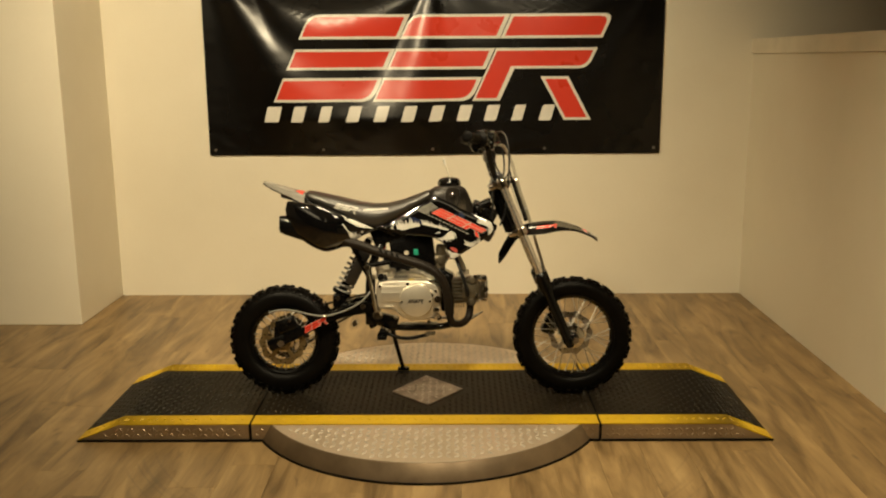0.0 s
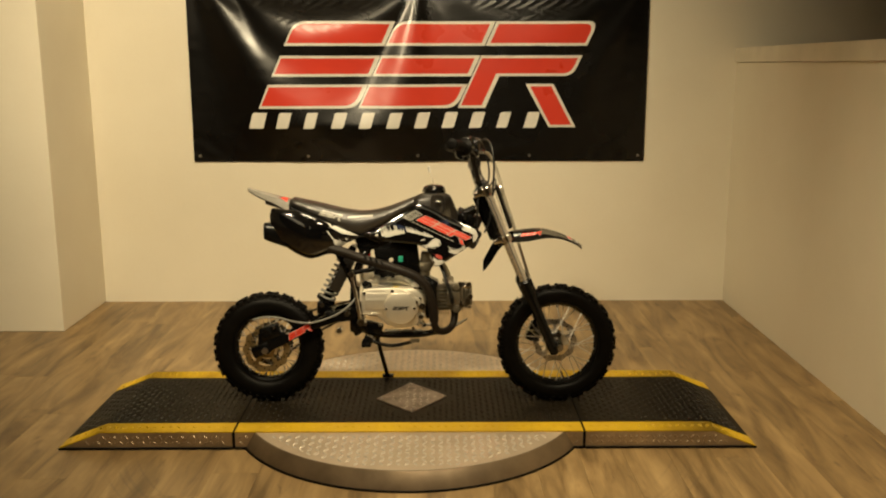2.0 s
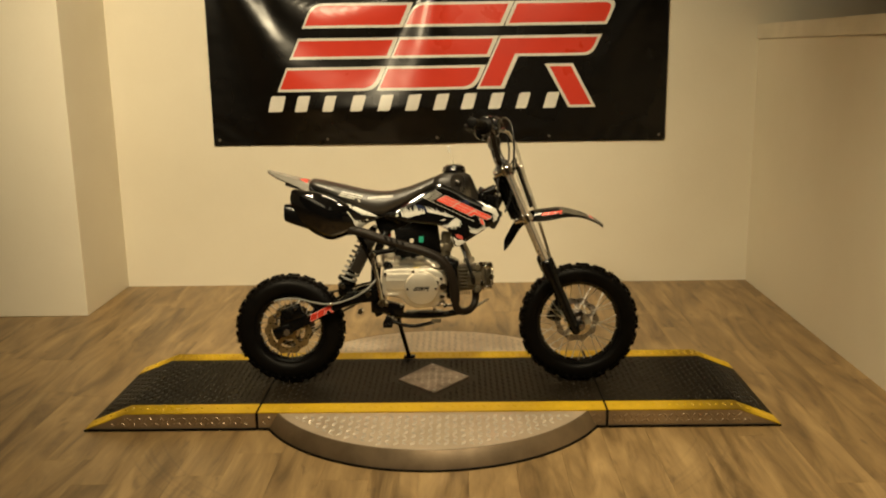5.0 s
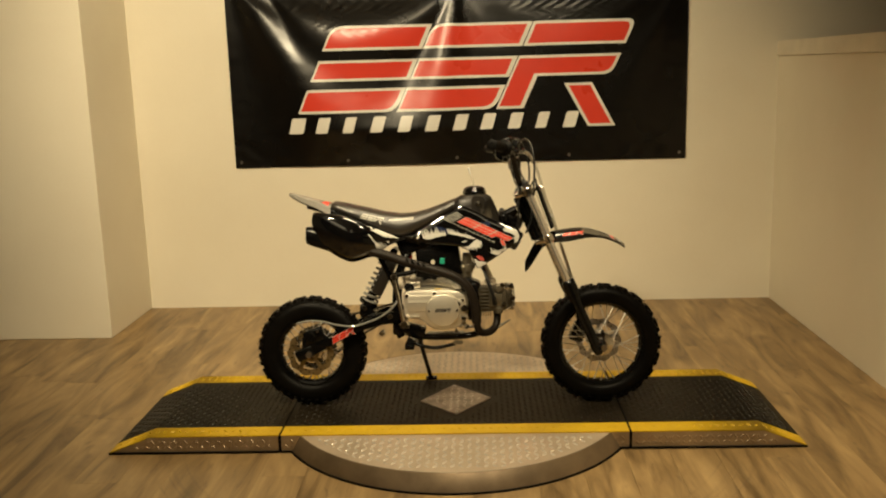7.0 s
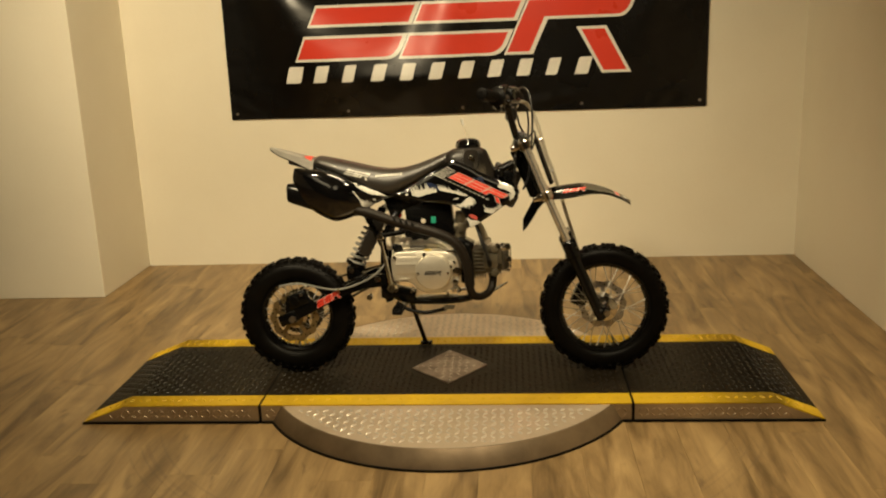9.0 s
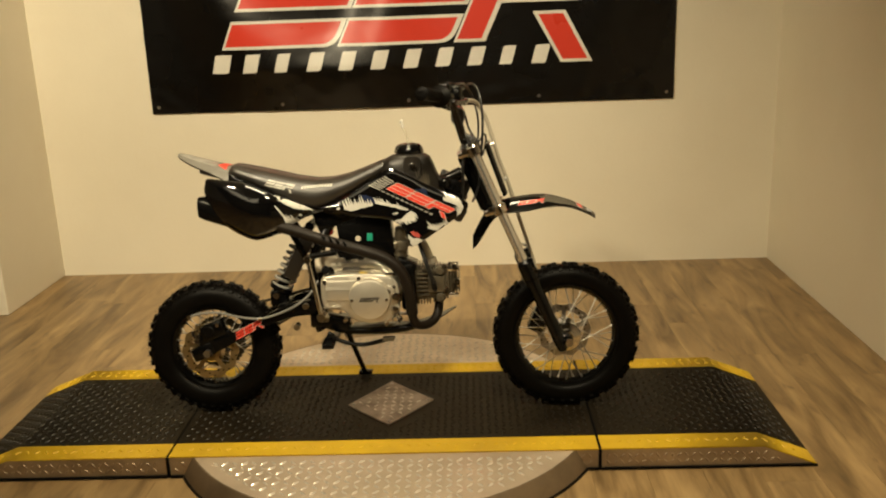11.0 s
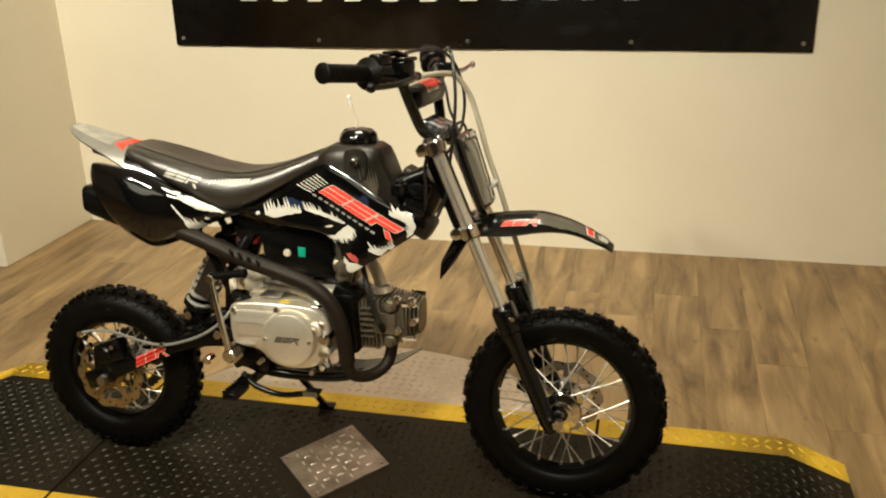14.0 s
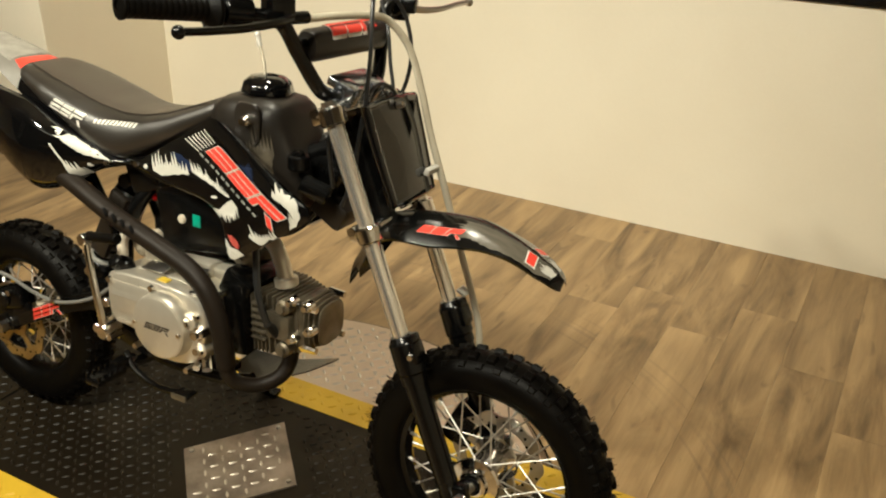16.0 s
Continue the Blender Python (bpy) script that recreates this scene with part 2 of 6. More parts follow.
    b = n.new("ShaderNodeBump")
    b.inputs["Strength"].default_value, b.inputs["Distance"].default_value = 0.25, 0.002
    link(grain, b.inputs["Height"])
    link(b.outputs[0], p.inputs["Normal"])
    return m


PLANK = plank_material()


# ---- shape helpers ----
def thing(name, label, category, m=None, group=""):
    ob = new(name)
    ob.empty_display_size = 0.05
    if m is not None:
        ob.matrix_world = m
    return tagged(ob, label, category, group)


def part(name, bm, mat, parent=None, label="", smooth=38):
    """Links a bmesh as one mesh object under its thing."""
    bmesh.ops.recalc_face_normals(bm, faces=bm.faces[:])
    me = bpy.data.meshes.new(name)
    bm.to_mesh(me)
    bm.free()
    me.materials.append(mat)
    if smooth:
        me.polygons.foreach_set("use_smooth", [True] * len(me.polygons))
        me.set_sharp_from_angle(angle=radians(smooth))
    ob = new(name, me)
    ob.parent = parent
    return tagged(ob, label)


def ring_faces(bm, a, b, closed=True):
    k = len(a)
    for i in range(k if closed else k - 1):
        bm.faces.new((a[i], a[(i + 1) % k], b[(i + 1) % k], b[i]))


def curve_points(pts, per=6, closed=False):
    """A Catmull-Rom curve through the points."""
    pts = [Vector(p) for p in pts]
    k = len(pts)
    out = []
    for i in range(k if closed else k - 1):
        if closed:
            a, b, c, d = (pts[(i + j) % k] for j in (-1, 0, 1, 2))
        else:
            a, b, c, d = pts[max(i - 1, 0)], pts[i], pts[i + 1], pts[min(i + 2, k - 1)]
        for s in range(per):
            t = s / per
            out.append(0.5 * ((2 * b) + (c - a) * t + (2 * a - 5 * b + 4 * c - d) * t * t + (3 * b - a - 3 * c + d) * t ** 3))
    if not closed:
        out.append(pts[-1])
    return out


def tube(bm, pts, r, seg=10, per=6, flat=1.0):
    """A bent tube; r is one radius or one for the start and one for the end."""
    line = curve_points(pts, per) if per > 1 else [Vector(p) for p in pts]
    r0, r1 = r if isinstance(r, tuple) else (r, r)
    rings, up = [], None
    for i, p in enumerate(line):
        d = (line[min(i + 1, len(line) - 1)] - line[max(i - 1, 0)]).normalized()
        if up is None:
            up = d.orthogonal().normalized()
        up = (up - d * up.dot(d)).normalized()
        side = d.cross(up)
        rad = r0 + (r1 - r0) * i / max(1, len(line) - 1)
        rings.append([bm.verts.new(p + (up * math.cos(a) + side * math.sin(a) * flat) * rad) for a in (2 * math.pi * k / seg for k in range(seg))])
    for a, b in zip(rings, rings[1:]):
        ring_faces(bm, a, b)
    bm.faces.new(rings[0])
    bm.faces.new(rings[-1])
    return bm


def cyl(bm, p0, p1, r0, r1=None, seg=16, chamfer=0.0):
    """A round bar from p0 to p1, with chamfered ends where asked."""
    p0, p1 = Vector(p0), Vector(p1)
    r1 = r0 if r1 is None else r1
    d = (p1 - p0).normalized()
    u = d.orthogonal().normalized()
    v = d.cross(u)
    stops = [(p0, r0), (p1, r1)]
    if chamfer:
        stops = [(p0, r0 - chamfer), (p0 + d * chamfer, r0), (p1 - d * chamfer, r1), (p1, r1 - chamfer)]
    rings = [[bm.verts.new(p + (u * math.cos(a) + v * math.sin(a)) * r) for a in (2 * math.pi * k / seg for k in range(seg))] for p, r in stops]
    for a, b in zip(rings, rings[1:]):
        ring_faces(bm, a, b)
    bm.faces.new(rings[0])
    bm.faces.new(rings[-1])
    return bm


def box(bm, centre, size, m=None, bevel=0.0):
    """A box with bevelled edges."""
    made = bmesh.ops.create_cube(bm, size=1)["verts"]
    t = (m if m is not None else Matrix()) @ Matrix.Diagonal((*size, 1))
    for v in made:
        v.co = t @ v.co + Vector(centre)
    if bevel:
        edges = list({e for v in made for e in v.link_edges})
        bmesh.ops.bevel(bm, geom=edges, offset=bevel, segments=2, affect="EDGES", profile=0.5)
    return bm


def lathe_y(bm, profile, cx, cz, seg=48, cy=0.0, closed=True):
    """Turns a profile of (radius, y) round an axle along y."""
    rings = []
    for k in range(seg):
        a = 2 * math.pi * k / seg
        rings.append([bm.verts.new((cx + r * math.cos(a), cy + y, cz + r * math.sin(a))) for r, y in profile])
    for k in range(seg):
        ring_faces(bm, rings[k], rings[(k + 1) % seg], closed)
    return bm


def loft(bm, rings):
    """Joins rings of points of equal count and closes the ends."""
    made = [[bm.verts.new(p) for p in r] for r in rings]
    for a, b in zip(made, made[1:]):
        ring_faces(bm, a, b)
    bm.faces.new(made[0])
    bm.faces.new(made[-1])
    return bm


def section_x(x, zb, zt, w, power=0.55, seg=20, y=0.0):
    """A rounded cross-section at x, from zb to zt and w to either side."""
    mid, h = (zb + zt) / 2, (zt - zb) / 2
    out = []
    for k in range(seg):
        a = 2 * math.pi * k / seg
        c, s = math.cos(a), math.sin(a)
        out.append((x, y + w * math.copysign(abs(c) ** power, c), mid + h * math.copysign(abs(s) ** power, s)))
    return out


def sample(table, x):
    """Reads a table of (x, value) at x, with smooth steps between."""
    xs, vs = zip(*table)
    return float(np.interp(x, xs, vs))


def puff(bm, outline, face, thick, roll=0.012, rings=7, per=4, side=-1):
    """A moulded panel: the outline in x and z, its outer skin at y = face(x, z), edges rolled inwards."""
    pts = [(p.x, p.z) for p in curve_points([(x, 0, z) for x, z in outline], per, True)]
    cx, cz = sum(p[0] for p in pts) / len(pts), sum(p[1] for p in pts) / len(pts)
    made = []
    for k in range(rings + 1):
        s = 1 - (k / rings) ** 1.6 * 0.97 if k else 1.0
        drop = roll * max(0.0, (s - 0.78) / 0.22) ** 2.2
        made.append([bm.verts.new((cx + (x - cx) * s, face(cx + (x - cx) * s, cz + (z - cz) * s) - side * drop, cz + (z - cz) * s)) for x, z in pts])
    for a, b in zip(made, made[1:]):
        ring_faces(bm, a, b)
    bm.faces.new(made[-1])
    back = [bm.verts.new((cx + (x - cx) * 0.97, face(cx + (x - cx) * 0.97, cz + (z - cz) * 0.97) - side * (roll + thick), cz + (z - cz) * 0.97)) for x, z in pts]
    ring_faces(bm, back, made[0])
    bm.faces.new(back)
    return bm


def flat_shape(polygon, step):
    """A flat polygon in x and z, cut into small faces so that it can follow a curved surface."""
    bm = bmesh.new()
    bm.faces.new([bm.verts.new((x, 0, z)) for x, z in polygon])
    for axis in (0, 2):
        lo = min(v.co[axis] for v in bm.verts)
        hi = max(v.co[axis] for v in bm.verts)
        cut = lo + step
        while cut < hi - 1e-6:
            co, no = Vector((0, 0, 0)), Vector((0, 0, 0))
            co[axis], no[axis] = cut, 1
            bmesh.ops.bisect_plane(bm, geom=bm.verts[:] + bm.edges[:] + bm.faces[:], plane_co=co, plane_no=no, dist=1e-5)
            cut += step
    bmesh.ops.triangulate(bm, faces=bm.faces[:])
    return bm


def sticker(name, polygons, mat, parent, tree, lift=0.0006, step=0.012, label="", side=-1, axis=1):
    """A thin print that lies on a panel: polygons in x and z laid onto the panel's skin."""
    out = bmesh.new()
    for polygon in polygons:
        bm = flat_shape(polygon, step)
        for v in bm.verts:
            start, way = (Vector((v.co.x, side * 1.0, v.co.z)), Vector((0, -side, 0))) if axis == 1 else (Vector((v.co.x, v.co.z, 2.0)), Vector((0, 0, -1)))
            hit, nor, _, _ = tree.ray_cast(start, way, 3.0)
            if hit is None:
                v.co = Vector((v.co.x, -99, v.co.z))
            else:
                v.co = hit + (nor if nor.dot(way) < 0 else -nor) * lift - way * lift * 0.5
        bmesh.ops.delete(bm, geom=[v for v in bm.verts if v.co.y < -90], context="VERTS")
        me = bpy.data.meshes.new("tmp")
        bm.to_mesh(me)
        bm.free()
        out.from_mesh(me)
        bpy.data.meshes.remove(me)
    if not len(out.faces):
        return None
    return part(name, out, mat, parent, label)


def stickers(name, polygons, *rest, **more):
    """One print for each polygon."""
    for polygon in polygons:
        sticker(name, [polygon], *rest, **more)


def tree_of(bm):
    bmesh.ops.triangulate(bm, faces=bm.faces[:])
    return BVHTree.FromBMesh(bm)


def slab(x0, x1, y0, y1, z0, z1, name, mat, label, category="wall", bevel=0.0):
    bm = bmesh.new()
    box(bm, ((x0 + x1) / 2, (y0 + y1) / 2, (z0 + z1) / 2), (x1 - x0, y1 - y0, z1 - z0), bevel=bevel)
    return tagged(part(name, bm, mat, smooth=0), label, category, kind="structure")


# ---- the room ----
BACK, LEFT, RIGHT, TOP = 1.704, -1.757, 1.709, 2.75
slab(LEFT, 3.7, BACK, BACK + 0.12, 0, TOP, "wall_north", WALL, "cream painted plaster wall behind the banner")
slab(-4.2, LEFT, 1.12, BACK + 0.12, 0, TOP, "wall_left", WALL, "cream painted wall block that steps forward beside the alcove", bevel=0.004)
slab(RIGHT, RIGHT + 0.12, -4.6, BACK, 0, 1.31, "wall_half", WALL, "cream painted half wall along the display floor")
slab(RIGHT - 0.012, RIGHT + 0.135, -4.6, BACK, 1.312, 1.388, "trim", TRIM, "cream painted cap board on the half wall", "trim", 0.003)
slab(3.58, 3.7, -4.6, BACK, 0, TOP, "wall_east", SHADE_WALL, "plain wall beyond the half wall, its shade put into the tan")
slab(-4.32, -4.2, -4.6, BACK + 0.12, 0, TOP, "wall_west", WALL, "plain cream side wall of the showroom")
# the south wall is never in view; it is added to darken reflections
slab(-4.32, 3.7, -4.72, -4.6, 0, TOP, "wall_south", DIM_WALL, "unseen wall opposite the banner, darkened to keep reflections dark")
slab(-4.32, 3.7, -4.72, BACK + 0.12, TOP, TOP + 0.1, "ceiling", CEIL, "plain light tan ceiling", "ceiling")

# ---- turntable and ramps ----
HALF, DECK_Z, DISC_R, SKIRT_R = 0.315, 0.063, 0.620, 0.649
JOINT_L, JOINT_R, TIP_L, TIP_R, SLOPE_L, SLOPE_R = -0.596, 0.614, -1.2, 1.21, -1.055, 1.065


def treads(bm, inside, x0, x1, y0, y1, height, pitch=0.027, length=0.024, width=0.0075, rise=0.0026, m=None):
    """Raised lozenges of tread plate, crossed by turns, wherever inside(x, y) holds; height(x) is the sheet's level."""
    rows = int((y1 - y0) / pitch)
    cols = int((x1 - x0) / pitch)
    for j in range(rows + 1):
        for i in range(cols + 1):
            x, y = x0 + i * pitch, y0 + j * pitch
            if not (inside(x, y) and inside(x + 0.012, y + 0.012) and inside(x - 0.012, y - 0.012) and inside(x + 0.012, y - 0.012) and inside(x - 0.012, y + 0.012)):
                continue
            a = radians(45 if (i + j) % 2 else -45)
            c, s = math.cos(a), math.sin(a)

            def at(u, v, w):
                px, py = x + u * c - v * s, y + u * s + v * c
                p = Vector((px, py, height(px) + w))
                return bm.verts.new(m @ p if m is not None else p)

            l, w = length / 2, width / 2
            foot = [at(-l, 0, -0.0004), at(-l * 0.4, -w, -0.0004), at(l * 0.4, -w, -0.0004), at(l, 0, -0.0004), at(l * 0.4, w, -0.0004), at(-l * 0.4, w, -0.0004)]
            crown = [at(-l * 0.5, 0, rise), at(0, -w * 0.3, rise), at(l * 0.5, 0, rise), at(0, w * 0.3, rise)]
            bm.faces.new(crown)
            for f in ((0, 1, crown[1], crown[0]), (2, 3, crown[2], crown[1]), (3, 4, crown[3], crown[2]), (5, 0, crown[0], crown[3])):
                bm.faces.new((foot[f[0]], foot[f[1]], f[2], f[3]))
            bm.faces.new((foot[1], foot[2], crown[1]))
            bm.faces.new((foot[4], foot[5], crown[3]))
    return bm


def sheet(bm, outline, level, thick):
    """A level sheet with the outline in x and y; its edges go down by thick."""
    top = [bm.verts.new((x, y, level(x))) for x, y in outline]
    low = [bm.verts.new((x, y, level(x) - thick)) for x, y in outline]
    bm.faces.new(top)
    bm.faces.new(low)
    ring_faces(bm, low, top)
    return bm


def flat_level(z):
    return lambda x: z


turntable = thing("turntable", "round steel turntable with a black deck and yellow edge stripes", "turntable", pose(0.012, 0.01, 0))
bm = bmesh.new()
circle = [(DISC_R * math.cos(a), DISC_R * math.sin(a)) for a in (2 * math.pi * k / 128 for k in range(128))]
sheet(bm, circle, flat_level(0.0585), 0.003)
disc = part("disc", bm, PLATE, turntable, "round tread-plate steel disc")
bm = treads(bmesh.new(), lambda x, y: x * x + y * y < (DISC_R - 0.012) ** 2 and abs(y) > HALF, -0.65, 0.65, -0.65, 0.65, flat_level(0.0585), length=0.027, width=0.0088, rise=0.003)
tagged(part("raised_tread", bm, TREAD, disc), kind="stuff")
# the skirt's dark brown paints the floor and dim room it would mirror
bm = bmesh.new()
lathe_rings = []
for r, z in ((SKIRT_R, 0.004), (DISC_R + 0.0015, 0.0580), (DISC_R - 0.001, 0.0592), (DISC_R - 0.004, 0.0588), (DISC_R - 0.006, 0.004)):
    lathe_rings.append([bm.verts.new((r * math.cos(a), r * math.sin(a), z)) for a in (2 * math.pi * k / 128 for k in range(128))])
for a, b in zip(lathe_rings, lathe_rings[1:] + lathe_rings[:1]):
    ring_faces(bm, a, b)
part("edge_band", bm, SKIRT, turntable, "sloped steel skirt round the disc, browned for the floor's reflection")
bm = bmesh.new()
sheet(bm, [(x * (SKIRT_R + 0.004) / DISC_R, y * (SKIRT_R + 0.004) / DISC_R) for x, y in circle], flat_level(0.006), 0.006)
part("base_edging", bm, BASE_RUBBER, turntable, "black rubber edging on the floor")


def deck_section(owner, x0, x1, level, names, shift=0.0):
    """Black tread-plate deck between x0 and x1 with a yellow stripe along either edge."""
    cuts = sorted({x0, x1, *[b for b in (SLOPE_L, SLOPE_R) if x0 < b < x1]})
    def strip(y0, y1, lift, thick):
        bm = bmesh.new()
        for a, b in zip(cuts, cuts[1:]):
            sheet(bm, [(a - shift, y0), (b - shift, y0), (b - shift, y1), (a - shift, y1)], lambda x: level(x + shift) + lift, thick)
        bmesh.ops.remove_doubles(bm, verts=bm.verts[:], dist=0.0002)
        return bm
    lv = lambda x: level(x + shift)
    deck = part("deck", strip(-HALF + 0.079, HALF - 0.079, 0, 0.004), DECK, owner, "black painted tread-plate deck")
    hole = (lambda x, y: abs(x + shift - 0.01) / 0.15 + abs(y - 0.007) / 0.18 > 1) if names == "mid" else (lambda x, y: True)
    ok = lambda x, y: x0 - shift + 0.004 < x < x1 - shift - 0.004 and abs(y) < HALF - 0.082 and hole(x, y)
    tagged(part("raised_tread", treads(bmesh.new(), ok, x0 - shift, x1 - shift, -HALF, HALF, lv, pitch=0.0215, length=0.0195, width=0.0065), DECK_TREAD, deck), kind="stuff")
    for sgn in (-1, 1):
        lo, hi = sorted((sgn * (HALF - 0.078), sgn * HALF))
        stripe = part("edge_stripe", strip(lo, hi, 0.0006, 0.004), YELLOW, owner, "yellow painted edge stripe")
        ok = lambda x, y: x0 - shift + 0.004 < x < x1 - shift - 0.004 and lo + 0.002 < y < hi - 0.002
        tagged(part("raised_tread", treads(bmesh.new(), ok, x0 - shift, x1 - shift, -HALF + 0.013, HALF, lambda x: lv(x) + 0.0006, rise=0.0024), YELLOW, stripe), kind="stuff")


def side_wall(owner, x0, x1, level, shift, sgn):
    """The tread-plate side of a deck section, standing on its black edging."""
    cuts = sorted({x0, x1, *[b for b in (SLOPE_L, SLOPE_R) if x0 < b < x1]})
    bm = bmesh.new()
    y0, y1 = sgn * (HALF - 0.006), sgn * (HALF - 0.001)
    rows = []
    for y in (y0, y1):
        rows.append([bm.verts.new((x - shift, y, 0.006)) for x in cuts])
        rows.append([bm.verts.new((x - shift, y, max(0.0065, level(x) - 0.0035))) for x in cuts])
    for a, b in ((0, 1), (2, 3), (0, 2), (1, 3)):
        ring_faces(bm, rows[a], rows[b], False)
    side = part("side_plate", bm, BAND, owner, "shiny tread-plate side, browned for the floor's reflection")
    m = pose(0, sgn * (HALF - 0.001), 0) @ (pose(0, 0, 0, 90) if sgn < 0 else pose(0, 0, 0, 90) @ Matrix.Diagonal((1, 1, -1, 1)))
    ok = lambda x, z: x0 - shift + 0.004 < x < x1 - shift - 0.004 and 0.006 < z < level(x + shift) - 0.002
    bm = treads(bmesh.new(), ok, x0 - shift + 0.02, x1 - shift, 0.0215, 0.06, flat_level(0), pitch=0.0195, length=0.019, width=0.0065, rise=0.0021, m=m)
    if len(bm.verts):
        tagged(part("raised_tread", bm, BAND, side), kind="stuff")
    bm = bmesh.new()
    box(bm, ((x0 + x1) / 2 - shift, sgn * (HALF + 0.001), 0.003), (x1 - x0, 0.012, 0.006))
    part("base_edging", bm, BASE_RUBBER, owner, "black rubber edging on the floor")


mid_level = lambda x: DECK_Z
deck_section(turntable, JOINT_L + 0.004, JOINT_R - 0.004, mid_level, "mid", 0.012)
for sgn in (-1, 1):
    for x0, x1 in ((JOINT_L + 0.004, -0.524), (0.548, JOINT_R - 0.004)):
        side_wall(turntable, x0, x1, mid_level, 0.012, sgn)
    # joint seals at both ends
for x in (JOINT_L, JOINT_R):
    bm = bmesh.new()
    box(bm, (x - 0.012, 0, 0.031), (0.008, 2 * HALF + 0.008, 0.061))
    part("joint_seal", bm, BASE_RUBBER, turntable, "black rubber joint strip")
# inspection cover set cornerwise into the deck
corners = [(-0.124, -0.01), (0.015, -0.149), (0.143, 0.017), (0.0, 0.165)]
cover = bmesh.new()
sheet(cover, [(x - 0.012, y) for x, y in corners], flat_level(DECK_Z + 0.004), 0.0045)
cover_plate = part("cover_plate", cover, COVER, turntable, "bare tread-plate steel inspection cover")
inside_cover = lambda x, y: abs(x + 0.003) / 0.130 + abs(y - 0.007) / 0.152 < 1
tagged(part("raised_tread", treads(bmesh.new(), inside_cover, -0.15, 0.15, -0.15, 0.2, flat_level(DECK_Z + 0.004), pitch=0.026, length=0.022, width=0.0062, rise=0.0022), COVER_TREAD, cover_plate), kind="stuff")
for x, y in corners:
    bm = bmesh.new()
    px, py = (x - 0.012) * 0.86, 0.007 + (y - 0.007) * 0.86
    cyl(bm, (px, py, DECK_Z + 0.003), (px, py, DECK_Z + 0.0075), 0.006, 0.004, 12)
    part("screw", bm, STEEL, cover_plate)


def ramp_level(x):
    if x < SLOPE_L:
        return 0.006 + (DECK_Z - 0.006) * (x - TIP_L) / (SLOPE_L - TIP_L)
    if x > SLOPE_R:
        return 0.006 + (DECK_Z - 0.006) * (TIP_R - x) / (TIP_R - SLOPE_R)
    return DECK_Z


for x0, x1, origin in ((TIP_L, JOINT_L - 0.004, -0.9), (JOINT_R + 0.004, TIP_R, 0.9)):
    wedge = thing("access_ramp", "black tread-plate ramp with yellow edge stripes beside the turntable", "ramp", pose(origin, 0.01, 0), "ramps of the turntable")
    deck_section(wedge, x0, x1, ramp_level, "end", origin)
    for sgn in (-1, 1):
        side_wall(wedge, x0, x1, ramp_level, origin, sgn)

# ---- banner ----
BAN_X0, BAN_X1, BAN_Z0, BAN_Z1 = -1.212, 1.225, 0.79, 1.72


def cloth(x, z):
    """How far the banner stands off the wall: cone-shaped folds that fan out from its ties, and a sag between two ties."""
    d = 0.012
    for tx, tz, turn, spread, rise, reach in ((-1.19, 1.80, 35, 16, 0.110, 1.30), (-1.21, 1.75, 56, 8, 0.022, 0.55), (0.03, 1.80, -11, 14, 0.105, 1.15), (0.03, 1.75, -38, 9, 0.035, 0.6), (0.01, 1.75, 30, 8, 0.014, 0.6), (1.22, 1.75, -30, 8, 0.014, 0.7), (1.22, 1.75, -58, 8, 0.010, 0.6)):
        r = math.hypot(x - tx, tz - z)
        phi = math.degrees(math.atan2(x - tx, tz - z))
        d += rise * r * math.exp(-((phi - turn) / spread) ** 2) * math.exp(-(r / reach) ** 2) * min(1.0, 0.12 + (z - BAN_Z0) / 0.22)
    for cx, half, rise in ((-0.50, 0.46, 0.064), (0.60, 0.42, 0.008)):
        u = (x - cx) / half
        if abs(u) < 1:
            low = 1.47 + 0.22 * u * u
            t = max(0.0, (BAN_Z1 - z) / (BAN_Z1 - low))
            hang = t * t * (3 - 2 * t) if t < 1 else math.exp(-((t - 1) / 0.8) ** 2)
            d += rise * hang * (1 - u * u)
            d += 0.0019 * math.sin(x * 95 + 14 * math.sin(z * 22)) * max(0.0, 1 - abs(t - 0.5) * 1.6) * (1 - u * u)
    d += 0.0022 * noise.noise(Vector((x * 5, z * 5, 3.1))) + 0.0007 * noise.noise(Vector((x * 16, z * 22, 7.7))) * (1 + 4 * math.exp(-((z - BAN_Z0) / 0.13) ** 2))
    return d


banner = thing("banner", "glossy black vinyl banner with red and white print", "banner", pose(0, BACK, 0))
bm = bmesh.new()
nx, nz = 160, 84
grid = [[bm.verts.new((x, -cloth(x, z), z)) for x in np.linspace(BAN_X0, BAN_X1, nx)] for z in np.linspace(BAN_Z0, BAN_Z1, nz)]
for a, b in zip(grid, grid[1:]):
    ring_faces(bm, a, b, False)
ban_tree = tree_of(bm)
part("sheet", bm, BANNER, banner, smooth=180)
bm = bmesh.new()
for line in ([(BAN_X0, z) for z in np.linspace(BAN_Z0, BAN_Z1, 40)], [(BAN_X1, z) for z in np.linspace(BAN_Z0, BAN_Z1, 40)], [(x, BAN_Z0) for x in np.linspace(BAN_X0, BAN_X1, 60)]):
    tube(bm, [(x, -cloth(x, z) + 0.002, z) for x, z in line], 0.0035, 6, 1)
part("hem", bm, BANNER, banner)


